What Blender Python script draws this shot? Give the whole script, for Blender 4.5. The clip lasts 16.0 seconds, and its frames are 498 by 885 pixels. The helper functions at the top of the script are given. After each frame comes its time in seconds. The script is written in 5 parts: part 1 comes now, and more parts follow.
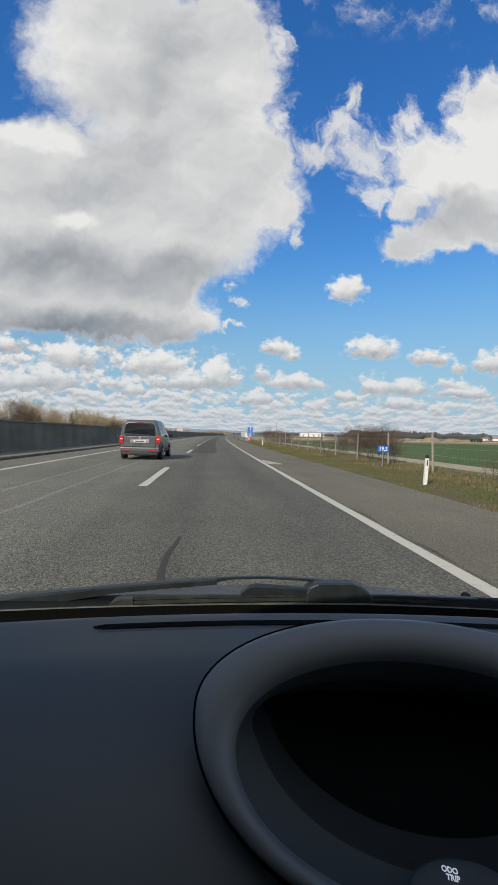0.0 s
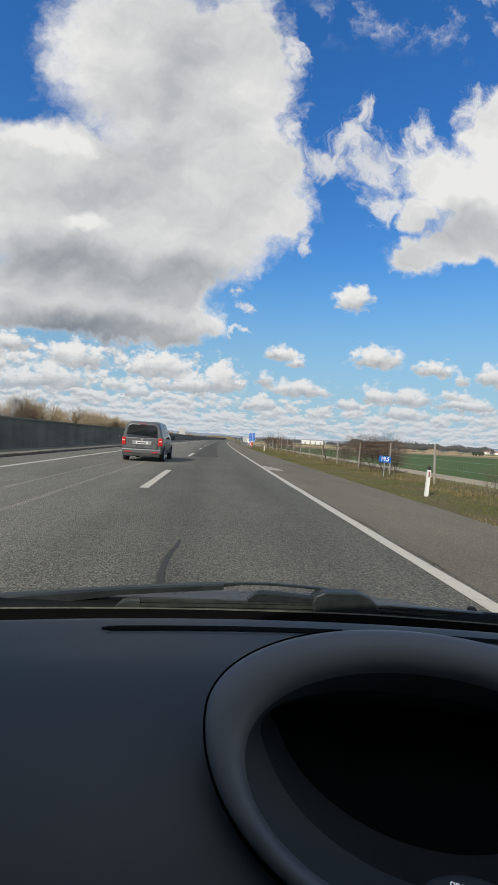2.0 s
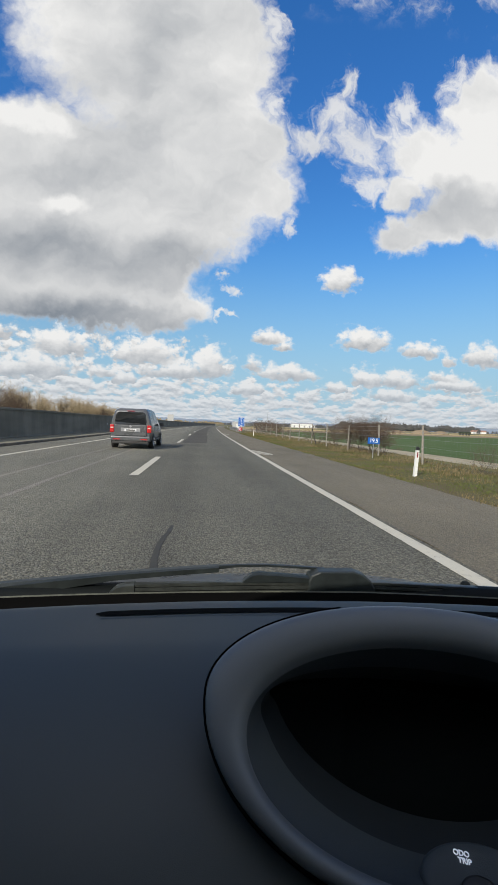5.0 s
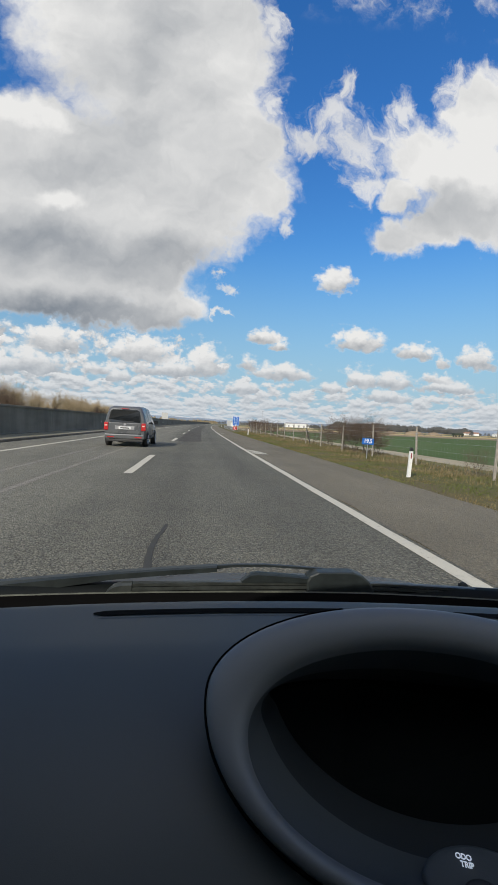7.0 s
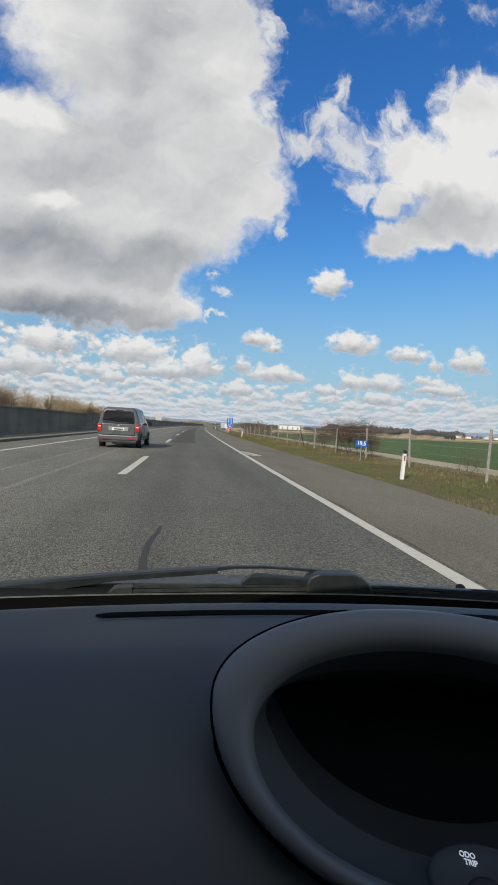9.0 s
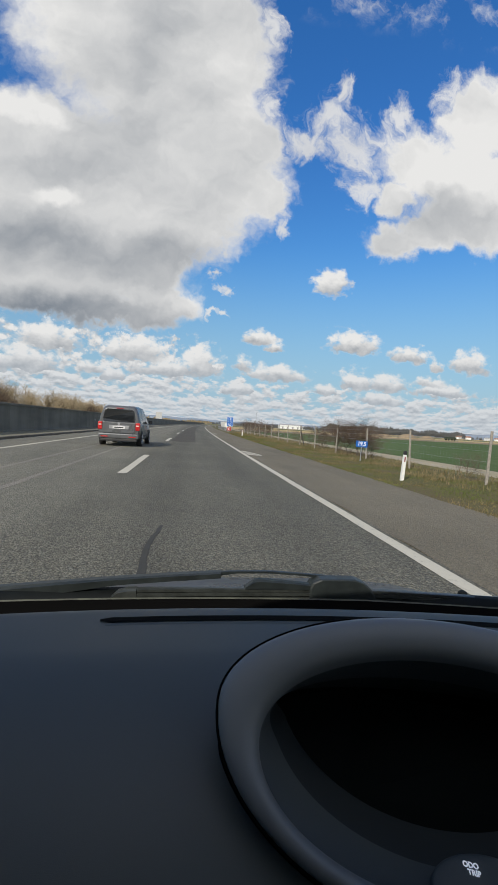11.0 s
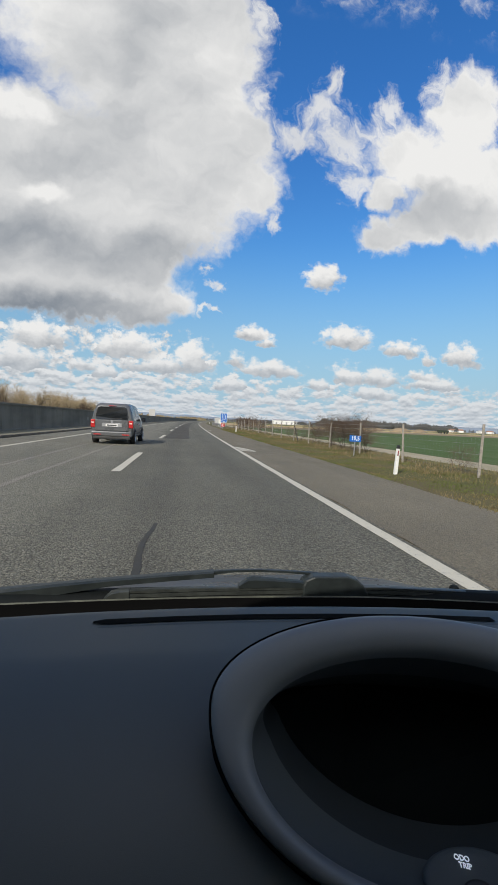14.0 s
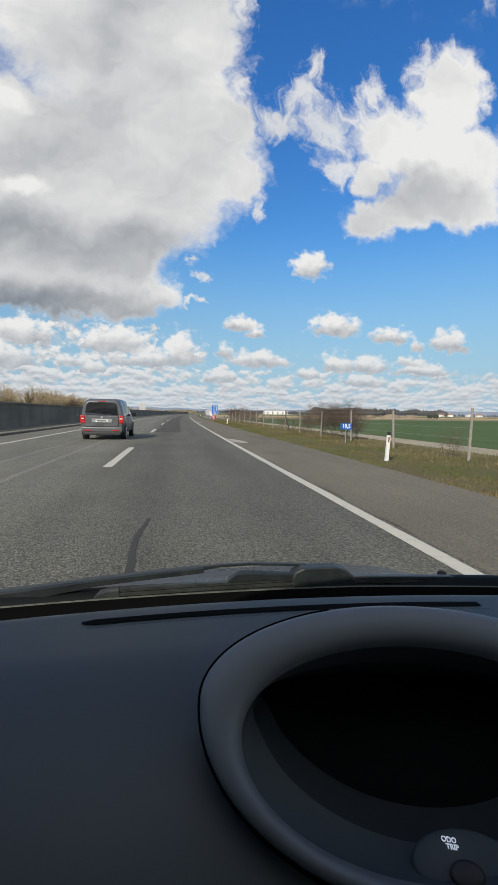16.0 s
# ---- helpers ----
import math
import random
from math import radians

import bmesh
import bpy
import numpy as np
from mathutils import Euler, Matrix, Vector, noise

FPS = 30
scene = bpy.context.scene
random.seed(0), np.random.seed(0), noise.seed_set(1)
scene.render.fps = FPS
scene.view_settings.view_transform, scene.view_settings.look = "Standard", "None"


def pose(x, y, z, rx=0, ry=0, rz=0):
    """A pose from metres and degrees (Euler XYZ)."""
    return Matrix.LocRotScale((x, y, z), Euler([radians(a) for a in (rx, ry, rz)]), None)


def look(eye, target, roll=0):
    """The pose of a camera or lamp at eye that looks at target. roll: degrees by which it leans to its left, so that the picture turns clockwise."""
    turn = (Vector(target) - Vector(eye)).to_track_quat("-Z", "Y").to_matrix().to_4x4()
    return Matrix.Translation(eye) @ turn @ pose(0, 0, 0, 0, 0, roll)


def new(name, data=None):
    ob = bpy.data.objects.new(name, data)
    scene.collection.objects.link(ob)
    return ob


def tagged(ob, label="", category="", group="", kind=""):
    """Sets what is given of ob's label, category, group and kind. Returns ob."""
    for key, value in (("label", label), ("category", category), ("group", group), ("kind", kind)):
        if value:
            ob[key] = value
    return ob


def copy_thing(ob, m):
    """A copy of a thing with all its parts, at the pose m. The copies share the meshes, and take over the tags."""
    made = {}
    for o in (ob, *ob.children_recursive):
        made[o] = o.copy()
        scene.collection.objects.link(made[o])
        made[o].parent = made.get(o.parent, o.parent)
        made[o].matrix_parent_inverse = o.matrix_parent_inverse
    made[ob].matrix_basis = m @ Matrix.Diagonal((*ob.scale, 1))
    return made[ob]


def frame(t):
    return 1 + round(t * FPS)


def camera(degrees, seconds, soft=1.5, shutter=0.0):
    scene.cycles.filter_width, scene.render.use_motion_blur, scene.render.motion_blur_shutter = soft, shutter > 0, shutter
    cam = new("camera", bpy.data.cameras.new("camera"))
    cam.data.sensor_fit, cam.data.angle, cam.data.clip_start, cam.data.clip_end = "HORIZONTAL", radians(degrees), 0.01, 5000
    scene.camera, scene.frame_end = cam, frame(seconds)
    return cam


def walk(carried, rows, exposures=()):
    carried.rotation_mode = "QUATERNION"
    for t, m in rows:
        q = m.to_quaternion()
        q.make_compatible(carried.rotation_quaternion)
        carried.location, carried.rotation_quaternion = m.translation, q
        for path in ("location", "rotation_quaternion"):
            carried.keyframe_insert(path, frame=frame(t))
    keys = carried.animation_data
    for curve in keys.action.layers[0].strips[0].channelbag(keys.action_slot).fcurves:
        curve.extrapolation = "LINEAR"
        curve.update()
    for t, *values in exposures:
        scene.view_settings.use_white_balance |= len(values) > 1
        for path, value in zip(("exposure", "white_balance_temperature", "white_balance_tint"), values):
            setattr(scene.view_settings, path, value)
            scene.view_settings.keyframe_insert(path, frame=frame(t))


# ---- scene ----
cam = camera(60.0, 16.0)


def eye(x, y, z, yaw, pitch, roll):
    return Matrix.Translation((x, y, z)) @ pose(0, 0, 0, 90 + pitch, 0, yaw) @ pose(0, 0, 0, 0, 0, roll)


# seconds, place in the driver's seat, yaw, pitch, roll
PATH = (
    (0.0, 0.039, -0.013, 1.228, -5.08, -1.03, 1.29),
    (0.5, 0.038, -0.016, 1.229, -4.92, -0.98, 1.58),
    (1.0, 0.038, -0.008, 1.226, -5.20, -1.05, 1.65),
    (1.5, 0.026, -0.016, 1.218, -4.94, -0.65, 2.50),
    (2.0, 0.015, -0.015, 1.229, -4.85, -0.33, 3.29),
    (2.5, 0.005, -0.016, 1.217, -4.81, -0.65, 2.88),
    (3.0, 0.017, 0.001, 1.214, -5.29, -1.16, 2.14),
    (3.5, 0.021, -0.003, 1.207, -5.86, -1.56, 1.86),
    (4.0, 0.002, -0.005, 1.224, -5.57, -1.73, 1.79),
    (4.5, 0.013, -0.005, 1.219, -5.82, -2.01, 2.05),
    (5.0, 0.011, 0.002, 1.219, -6.34, -2.27, 1.98),
    (7.5, -0.004, 0.010, 1.218, -7.21, -2.34, 2.66),
    (8.0, -0.007, 0.009, 1.219, -7.36, -2.15, 2.64),
    (8.5, -0.010, 0.004, 1.219, -7.74, -2.06, 2.93),
    (9.0, -0.018, 0.007, 1.219, -7.93, -2.08, 2.92),
    (11.5, -0.029, 0.006, 1.234, -8.11, -2.27, 3.67),
    (12.0, -0.028, 0.007, 1.219, -8.76, -2.38, 3.40),
    (12.5, -0.015, 0.011, 1.220, -8.95, -2.39, 3.13),
    (13.0, -0.023, 0.006, 1.224, -8.92, -2.36, 3.40),
    (13.5, -0.024, 0.006, 1.236, -8.76, -2.51, 3.07),
    (14.0, -0.023, 0.006, 1.240, -8.75, -2.69, 2.67),
    (14.5, -0.027, 0.001, 1.247, -9.01, -2.92, 2.36),
    (15.0, -0.023, -0.002, 1.249, -9.06, -3.04, 2.16),
    (15.5, -0.017, 0.003, 1.252, -9.30, -3.41, 1.51),
    (16.0, -0.007, 0.007, 1.248, -9.85, -3.86, 0.84),
)
walk(cam, [(row[0], eye(*row[1:])) for row in PATH],
     exposures=((0.0, -0.10), (3.0, -0.05), (4.5, 0.0), (5.0, 0.0), (8.0, -0.10), (12.0, -0.10), (14.0, -0.03), (16.0, -0.05)))

# ------------------------------------------------------------------ light
SUN_AZIMUTH, SUN_HEIGHT = radians(-145), radians(35)   # clockwise from the road ahead; behind to the left


class Nodes:
    """Short ways to write shader nodes."""

    def __init__(self, tree):
        self.tree = tree
        tree.nodes.clear()

    def add(self, kind, inputs=(), operation=None, clamp=False, interpolation=None, feature=None):
        node = self.tree.nodes.new(kind)
        if operation:
            node.operation = operation
        if clamp:
            node.use_clamp = True
        if interpolation:
            node.interpolation_type = interpolation
        if feature:
            node.feature = feature
        for key, value in dict(inputs).items():
            if isinstance(value, bpy.types.NodeSocket):
                self.tree.links.new(value, node.inputs[key])
            else:
                node.inputs[key].default_value = value
        return node

    def math(self, op, a, b=0.0, clamp=False):
        return self.add("ShaderNodeMath", {0: a, 1: b}, operation=op, clamp=clamp).outputs[0]

    def vec(self, op, a, b=(0, 0, 0)):
        node = self.add("ShaderNodeVectorMath", {0: a, 1: b}, operation=op)
        return node.outputs["Value"] if op in ("LENGTH", "DOT_PRODUCT", "DISTANCE") else node.outputs[0]

    def noise(self, where, scale, detail=4.0, rough=0.55, out="Fac", lac=2.0):
        return self.add("ShaderNodeTexNoise", {"Vector": where, "Scale": scale, "Detail": detail, "Roughness": rough,
                                               "Lacunarity": lac}).outputs[out]

    def smooth(self, value, low, high, a=0.0, b=1.0):
        return self.add("ShaderNodeMapRange", {0: value, 1: low, 2: high, 3: a, 4: b}, interpolation="SMOOTHSTEP").outputs[0]

    def linear(self, value, low, high, a=0.0, b=1.0):
        return self.add("ShaderNodeMapRange", {0: value, 1: low, 2: high, 3: a, 4: b}).outputs[0]

    def mix(self, fac, a, b, blend="MIX"):
        node = self.add("ShaderNodeMix")
        node.data_type, node.blend_type = "RGBA", blend
        for slot, value in ((0, fac), (6, a), (7, b)):
            if isinstance(value, bpy.types.NodeSocket):
                self.tree.links.new(value, node.inputs[slot])
            elif slot:
                node.inputs[slot].default_value = (*value[:3], 1)
            else:
                node.inputs[slot].default_value = value
        return node.outputs[2]


# cumulus masses: sideways and upward slope of the centre, half width, half height
MAIN_CLOUD = (
    (-0.182, 0.837, 0.240, 0.180),
    (0.010, 0.854, 0.137, 0.170),
    (-0.057, 0.701, 0.209, 0.157),
    (-0.343, 0.584, 0.265, 0.100),
    (0.084, 0.633, 0.092, 0.079),
    (-0.014, 0.561, 0.209, 0.144),
    (0.140, 0.534, 0.065, 0.059),
    (-0.326, 0.454, 0.249, 0.118),
    (-0.084, 0.430, 0.170, 0.092),
    (-0.299, 0.324, 0.275, 0.092),
    (-0.100, 0.335, 0.080, 0.060),
    (-0.368, 0.248, 0.223, 0.046),
    (-0.077, 0.258, 0.100, 0.042),
    (-0.186, 0.223, 0.150, 0.036),
)
RIGHT_CLOUD = (
    (0.520, 0.652, 0.130, 0.070),
    (0.662, 0.766, 0.085, 0.118),
    (0.657, 0.608, 0.199, 0.108),
    (0.668, 0.520, 0.180, 0.062),
    (0.540, 0.496, 0.090, 0.055),
    (0.463, 0.452, 0.075, 0.048),
    (0.442, 0.571, 0.059, 0.052),
)
# thin torn veils
TORN_CLOUD = (
    (0.316, 0.784, 0.034, 0.062),
    (0.298, 0.726, 0.070, 0.056),
    (0.235, 0.657, 0.093, 0.046),
    (0.342, 0.661, 0.075, 0.076),
    (0.408, 0.693, 0.070, 0.046),
    (0.467, 0.750, 0.042, 0.057),
    (0.590, 0.815, 0.050, 0.070),
    (0.363, 0.573, 0.050, 0.051),
    (0.054, 0.303, 0.022, 0.012),
    (0.031, 0.331, 0.012, 0.015),
    (0.053, 0.247, 0.027, 0.007),
    (0.190, 0.463, 0.024, 0.030),
    (0.147, 0.723, 0.036, 0.045),
    (0.150, 0.876, 0.036, 0.060),
)
ROUND_CLOUD = (
    (0.315, 0.344, 0.046, 0.034),
    (0.331, 0.352, 0.028, 0.030),
    (0.300, 0.336, 0.026, 0.024),
)
# flat-based small cumulus: sideways slope, slope of the base, half width, height
CUMULI = (
    (-0.319, 0.1355, 0.073, 0.0667),
    (-0.362, 0.0864, 0.087, 0.0593),
    (-0.437, 0.0806, 0.059, 0.0491),
    (-0.127, 0.1258, 0.081, 0.0644),
    (0.015, 0.1028, 0.054, 0.0770),
    (-0.053, 0.0973, 0.102, 0.0383),
    (0.112, 0.1227, 0.026, 0.0363),
    (-0.216, 0.0953, 0.030, 0.0239),
    (-0.182, 0.0790, 0.039, 0.0316),
    (0.194, 0.1041, 0.076, 0.0380),
    (0.103, 0.0663, 0.062, 0.0274),
    (0.380, 0.1828, 0.068, 0.0582),
    (0.525, 0.1739, 0.057, 0.0377),
    (0.592, 0.1527, 0.019, 0.0380),
    (0.685, 0.1569, 0.054, 0.0629),
    (0.151, 0.1857, 0.040, 0.0349),
    (0.186, 0.1705, 0.026, 0.0234),
    (0.389, 0.0978, 0.049, 0.0468),
    (0.464, 0.0995, 0.069, 0.0404),
    (0.587, 0.1156, 0.054, 0.0259),
    (0.612, 0.0947, 0.086, 0.0287),
    (0.460, 0.0655, 0.068, 0.0270),
    (0.316, 0.0787, 0.045, 0.0253),
    (-0.461, 0.1652, 0.058, 0.0486),
)
# broad lit (+) and shaded (-) lobes inside the large masses, with their strength
LOBES = (
    (-0.311, 0.470, 0.060, 0.024, 0.50),
    (-0.384, 0.635, 0.129, 0.026, 0.40),
    (-0.362, 0.815, 0.081, 0.092, 0.20),
    (-0.099, 0.721, 0.055, 0.084, 0.18),
    (0.075, 0.758, 0.064, 0.109, 0.20),
    (-0.175, 0.275, 0.240, 0.028, 0.12),
    (-0.012, 0.276, 0.064, 0.030, 0.20),
    (-0.118, 0.785, 0.074, 0.177, -0.26),
    (-0.200, 0.626, 0.110, 0.060, -0.22),
    (-0.288, 0.540, 0.145, 0.043, -0.20),
    (-0.381, 0.396, 0.131, 0.055, -0.30),
    (-0.225, 0.350, 0.256, 0.060, -0.36),
    (-0.183, 0.206, 0.260, 0.046, -0.36),
    (-0.403, 0.217, 0.163, 0.040, -0.30),
    (0.660, 0.712, 0.090, 0.055, 0.36),
    (0.640, 0.800, 0.110, 0.060, -0.14),
    (0.565, 0.624, 0.157, 0.047, 0.22),
    (0.600, 0.523, 0.193, 0.066, -0.48),
    (0.456, 0.439, 0.094, 0.050, -0.24),
    (0.161, 0.531, 0.079, 0.063, 0.12),
)


def make_world():
    world = bpy.data.worlds.new("sky")
    scene.world = world
    world.use_nodes = True
    n = Nodes(world.node_tree)
    way = n.add("ShaderNodeTexCoord").outputs["Generated"]
    air = n.add("ShaderNodeTexSky")
    air.sky_type, air.sun_disc = "NISHITA", False
    air.sun_elevation, air.sun_rotation = SUN_HEIGHT, SUN_AZIMUTH
    air.air_density, air.dust_density, air.ozone_density, air.altitude = 1.3, 0.2, 3.0, 200.0
    sky = air.outputs[0]
    x, y, z = n.add("ShaderNodeSeparateXYZ", {0: way}).outputs
    ahead = n.math("MAXIMUM", y, 0.05)
    u, v = n.math("DIVIDE", x, ahead), n.math("SUBTRACT", n.math("DIVIDE", z, ahead), 0.006)
    p = n.add("ShaderNodeCombineXYZ", {0: u, 1: v}).outputs[0]

    def swirl(scale, detail, rough):
        return n.vec("SUBTRACT", n.noise(p, scale, detail, rough, "Color"), (0.5, 0.5, 0.5))

    def moved(where, *steps):
        for field, sx, sy in steps:
            where = n.vec("ADD", where, n.vec("MULTIPLY", field, (sx, sy, 0)))
        return where

    def union(a, b, soft):
        return n.add("ShaderNodeMath", {0: a, 1: b, 2: soft}, operation="SMOOTH_MAX").outputs[0]

    def mass(where, blobs, soft=0.25):
        total = None
        for cx, cy, rx, ry in blobs:
            d = n.vec("LENGTH", n.vec("MULTIPLY", n.vec("SUBTRACT", where, (cx, cy, 0)), (1 / rx, 1 / ry, 0)))
            d = n.math("SUBTRACT", 1.0, d)
            total = d if total is None else union(total, d, soft)
        return total

    big, fine, tiny = swirl(6.0, 2.0, 0.5), swirl(22.0, 3.0, 0.55), swirl(75.0, 4.0, 0.6)
    bent = moved(p, (big, 0.12, 0.09), (fine, 0.075, 0.060), (tiny, 0.020, 0.018))
    soft_bent = moved(p, (big, 0.15, 0.12), (fine, 0.060, 0.055), (tiny, 0.010, 0.009))
    wool = n.math("SUBTRACT", n.noise(moved(p, (fine, 0.05, 0.07)), 13.0, 9.0, 0.62), 0.5)

    # the great masses: soft on the left, frayed on the right
    heaped = union(mass(bent, MAIN_CLOUD), n.math("MULTIPLY", mass(bent, RIGHT_CLOUD), 0.85), 0.1)
    front = n.math("ADD", n.math("MULTIPLY", heaped, 2.3), n.math("MULTIPLY", wool, n.smooth(u, -0.1, 0.3, 1.3, 2.3)))
    front_cover = n.smooth(front, -0.46, 0.58)
    strands = n.noise(moved(n.vec("MULTIPLY", n.vec("ADD", p, n.vec("MULTIPLY", big, (0.25, 0.10, 0))), (27.0, 14.0, 1.0)), (fine, 1.6, 1.2)), 1.0, 8.0, 0.66)
    torn = n.math("ADD", n.math("MULTIPLY", mass(bent, TORN_CLOUD), 1.3), n.math("MULTIPLY", n.math("SUBTRACT", strands, 0.5), 3.2))
    front_cover = n.math("MAXIMUM", front_cover, n.smooth(torn, -0.12, 1.15, 0.0, 0.88))

    veil = n.math("MULTIPLY", n.smooth(n.noise(moved(p, (fine, 0.05, 0.04)), 11.0, 7.0, 0.6), 0.48, 0.74, 0.0, 0.75), n.math("MULTIPLY", n.smooth(v, 0.91, 1.00), n.smooth(u, 0.12, 0.26)))
    front_cover = n.math("MAXIMUM", front_cover, veil)

    # small cumulus with flat grey bases and lit heads
    curl = moved(p, (swirl(24.0, 3.0, 0.5), 0.044, 0.020), (swirl(80.0, 3.0, 0.55), 0.014, 0.010))
    small, weight, lift = None, None, None
    for cx, base, half, tall in CUMULI:
        d = n.vec("SUBTRACT", curl, (cx, base + 0.22 * tall, 0))
        dx, dy, _ = n.add("ShaderNodeSeparateXYZ", {0: d}).outputs
        rise = n.math("DIVIDE", dy, tall)
        tail = n.math("MAXIMUM", n.math("MULTIPLY", rise, 1.25), n.math("MULTIPLY", rise, -3.0))
        across = n.math("DIVIDE", dx, half)
        reach = n.math("SUBTRACT", 1.0, n.math("POWER", n.math("ADD", n.math("MULTIPLY", across, across), n.math("MULTIPLY", tail, tail)), 0.5))
        w = n.math("POWER", n.math("MAXIMUM", n.math("ADD", reach, 0.35), 0.0), 2.0)
        hw = n.math("MULTIPLY", w, rise)
        small = reach if small is None else n.math("MAXIMUM", small, reach)
        weight = n.math("ADD", w, weight or 0.001)
        lift = hw if lift is None else n.math("ADD", hw, lift)
    ball = mass(curl, ROUND_CLOUD, 0.15)
    ball_lift = n.linear(n.math("SUBTRACT", v, n.math("MULTIPLY", u, 0.25)), 0.235, 0.290, -0.15, 0.55)
    height = n.mix(n.smooth(ball, -0.3, -0.1), n.math("DIVIDE", lift, weight), ball_lift)
    small = n.math("MAXIMUM", small, ball)
    puff = n.math("SUBTRACT", n.noise(n.vec("MULTIPLY", p, (0.75, 1.0, 1.0)), 48.0, 5.0, 0.55), 0.5)
    small_cover = n.smooth(n.math("ADD", small, n.math("MULTIPLY", puff, 1.9)), -0.14, 0.46)

    # a broken deck of ever smaller heaps down to the horizon all round
    up = n.math("ADD", n.math("MAXIMUM", z, 0.0), 0.035)
    flat = n.math("MAXIMUM", n.math("POWER", n.math("ADD", n.math("MULTIPLY", x, x), n.math("MULTIPLY", y, y)), 0.5), 0.02)
    rows = n.math("MULTIPLY", n.math("LOGARITHM", up, 2.718), 5.2)
    round_x, round_y = n.math("MULTIPLY", n.math("DIVIDE", x, flat), 23.0), n.math("MULTIPLY", n.math("DIVIDE", y, flat), 23.0)
    deck = n.add("ShaderNodeCombineXYZ", {0: round_x, 1: round_y, 2: rows}).outputs[0]
    field = n.noise(deck, 1.15, 6.0, 0.58)
    in_view = n.math("MULTIPLY", n.smooth(y, 0.1, 0.3), n.smooth(n.math("ADD", v, n.smooth(u, 0.15, -0.05, 0.0, -0.085)), 0.085, 0.150))
    low_down = n.smooth(z, 0.12, 0.02)
    # First term adds unseen cloud off to the sides, whitening the fill light.
    outside = n.math("ADD", n.smooth(y, 0.45, 0.1, 0.0, 0.07), n.smooth(u, 0.1, -0.1, 0.0, 0.04))
    deck_cover = n.smooth(n.math("ADD", n.math("SUBTRACT", n.math("ADD", field, outside), n.math("MULTIPLY", in_view, 0.4)), n.math("MULTIPLY", low_down, 0.120)), 0.47, 0.60)
    roll = n.math("SUBTRACT", field, n.noise(n.vec("ADD", deck, (0, 0, 0.34)), 1.15, 6.0, 0.58))
    cover = n.math("MAXIMUM", n.math("MAXIMUM", front_cover, small_cover), deck_cover)

    # lit crowns and grey undersides of the great masses
    soft = n.vec("MULTIPLY", moved(p, (fine, 0.02, 0.02)), (0.8, 1.25, 1.0))
    crown = n.math("SUBTRACT", n.noise(soft, 4.6, 3.0, 0.45), n.noise(n.vec("ADD", soft, (0.02, -0.055, 0)), 4.6, 3.0, 0.45))
    knot = n.math("SUBTRACT", n.noise(soft_bent, 16.0, 5.0, 0.55), n.noise(n.vec("ADD", soft_bent, (0.004, -0.014, 0)), 16.0, 5.0, 0.55))
    thick = n.smooth(front, -0.1, 0.9)
    lit = n.math("ADD", n.math("MULTIPLY", crown, 0.62), n.math("MULTIPLY", knot, 0.30))
    for cx, cy, rx, ry, gain in LOBES:
        d = n.vec("LENGTH", n.vec("MULTIPLY", n.vec("SUBTRACT", soft_bent, (cx, cy, 0)), (1 / rx, 1 / ry, 0)))
        lit = n.math("ADD", lit, n.smooth(d, 1.45, 0.15, 0.0, gain * 0.92))
    rim = n.math("SUBTRACT", heaped, mass(n.vec("ADD", bent, (-0.02, 0.045, 0)), MAIN_CLOUD))
    lit = n.math("ADD", lit, n.math("MULTIPLY", n.math("MULTIPLY", rim, 0.10), front_cover))
    lit = n.math("SUBTRACT", n.math("ADD", lit, 0.88), n.math("MULTIPLY", thick, n.smooth(v, 0.50, 0.24, 0.20, 0.31)))
    head = n.math("ADD", n.smooth(height, -0.12, 0.42, 0.40, 1.04), n.math("MULTIPLY", puff, 0.95))
    deck_lit = n.math("ADD", n.math("MULTIPLY", roll, 3.0), n.smooth(field, 0.40, 0.66, 0.90, 0.66))
    lit = n.mix(n.math("MULTIPLY", n.smooth(small_cover, 0.05, 0.6), n.smooth(front_cover, 0.9, 0.3)), lit, head)
    lit = n.mix(n.math("MULTIPLY", n.smooth(deck_cover, 0.05, 0.5), n.math("MULTIPLY", n.smooth(front_cover, 0.6, 0.1), n.smooth(small_cover, 0.7, 0.2))), lit, deck_lit)
    lit = n.math("MULTIPLY", lit, 1.0, clamp=True)
    colour = n.mix(lit, (0.275, 0.312, 0.362), (1.0, 0.995, 0.98))
    # pale air near the horizon
    rich = n.add("ShaderNodeHueSaturation", {"Saturation": 1.30, "Value": 1.22, "Color": sky}).outputs[0]
    rich = n.mix(1.0, rich, n.mix(n.smooth(z, 0.15, 0.62), (0.87, 1.02, 1.08), (0.75, 0.94, 1.21)), "MULTIPLY")
    rich = n.mix(n.smooth(z, 0.42, 0.05), rich, n.mix(1.0, rich, (0.84, 0.80, 0.77), "MULTIPLY"))
    haze = n.smooth(z, 0.20, -0.02, 0.0, 0.9)
    blue_sky = n.mix(n.smooth(z, 0.40, -0.02, 0.0, 0.9), rich, (2.75, 4.35, 6.1))
    blue = n.add("ShaderNodeBackground", {"Color": blue_sky, "Strength": 0.11}).outputs[0]
    white = n.add("ShaderNodeBackground", {"Color": n.mix(n.math("MULTIPLY", haze, 0.55), colour, (0.47, 0.575, 0.69)), "Strength": 0.87}).outputs[0]
    both = n.add("ShaderNodeMixShader", {0: cover, 1: blue, 2: white}).outputs[0]
    n.add("ShaderNodeOutputWorld", {"Surface": both})


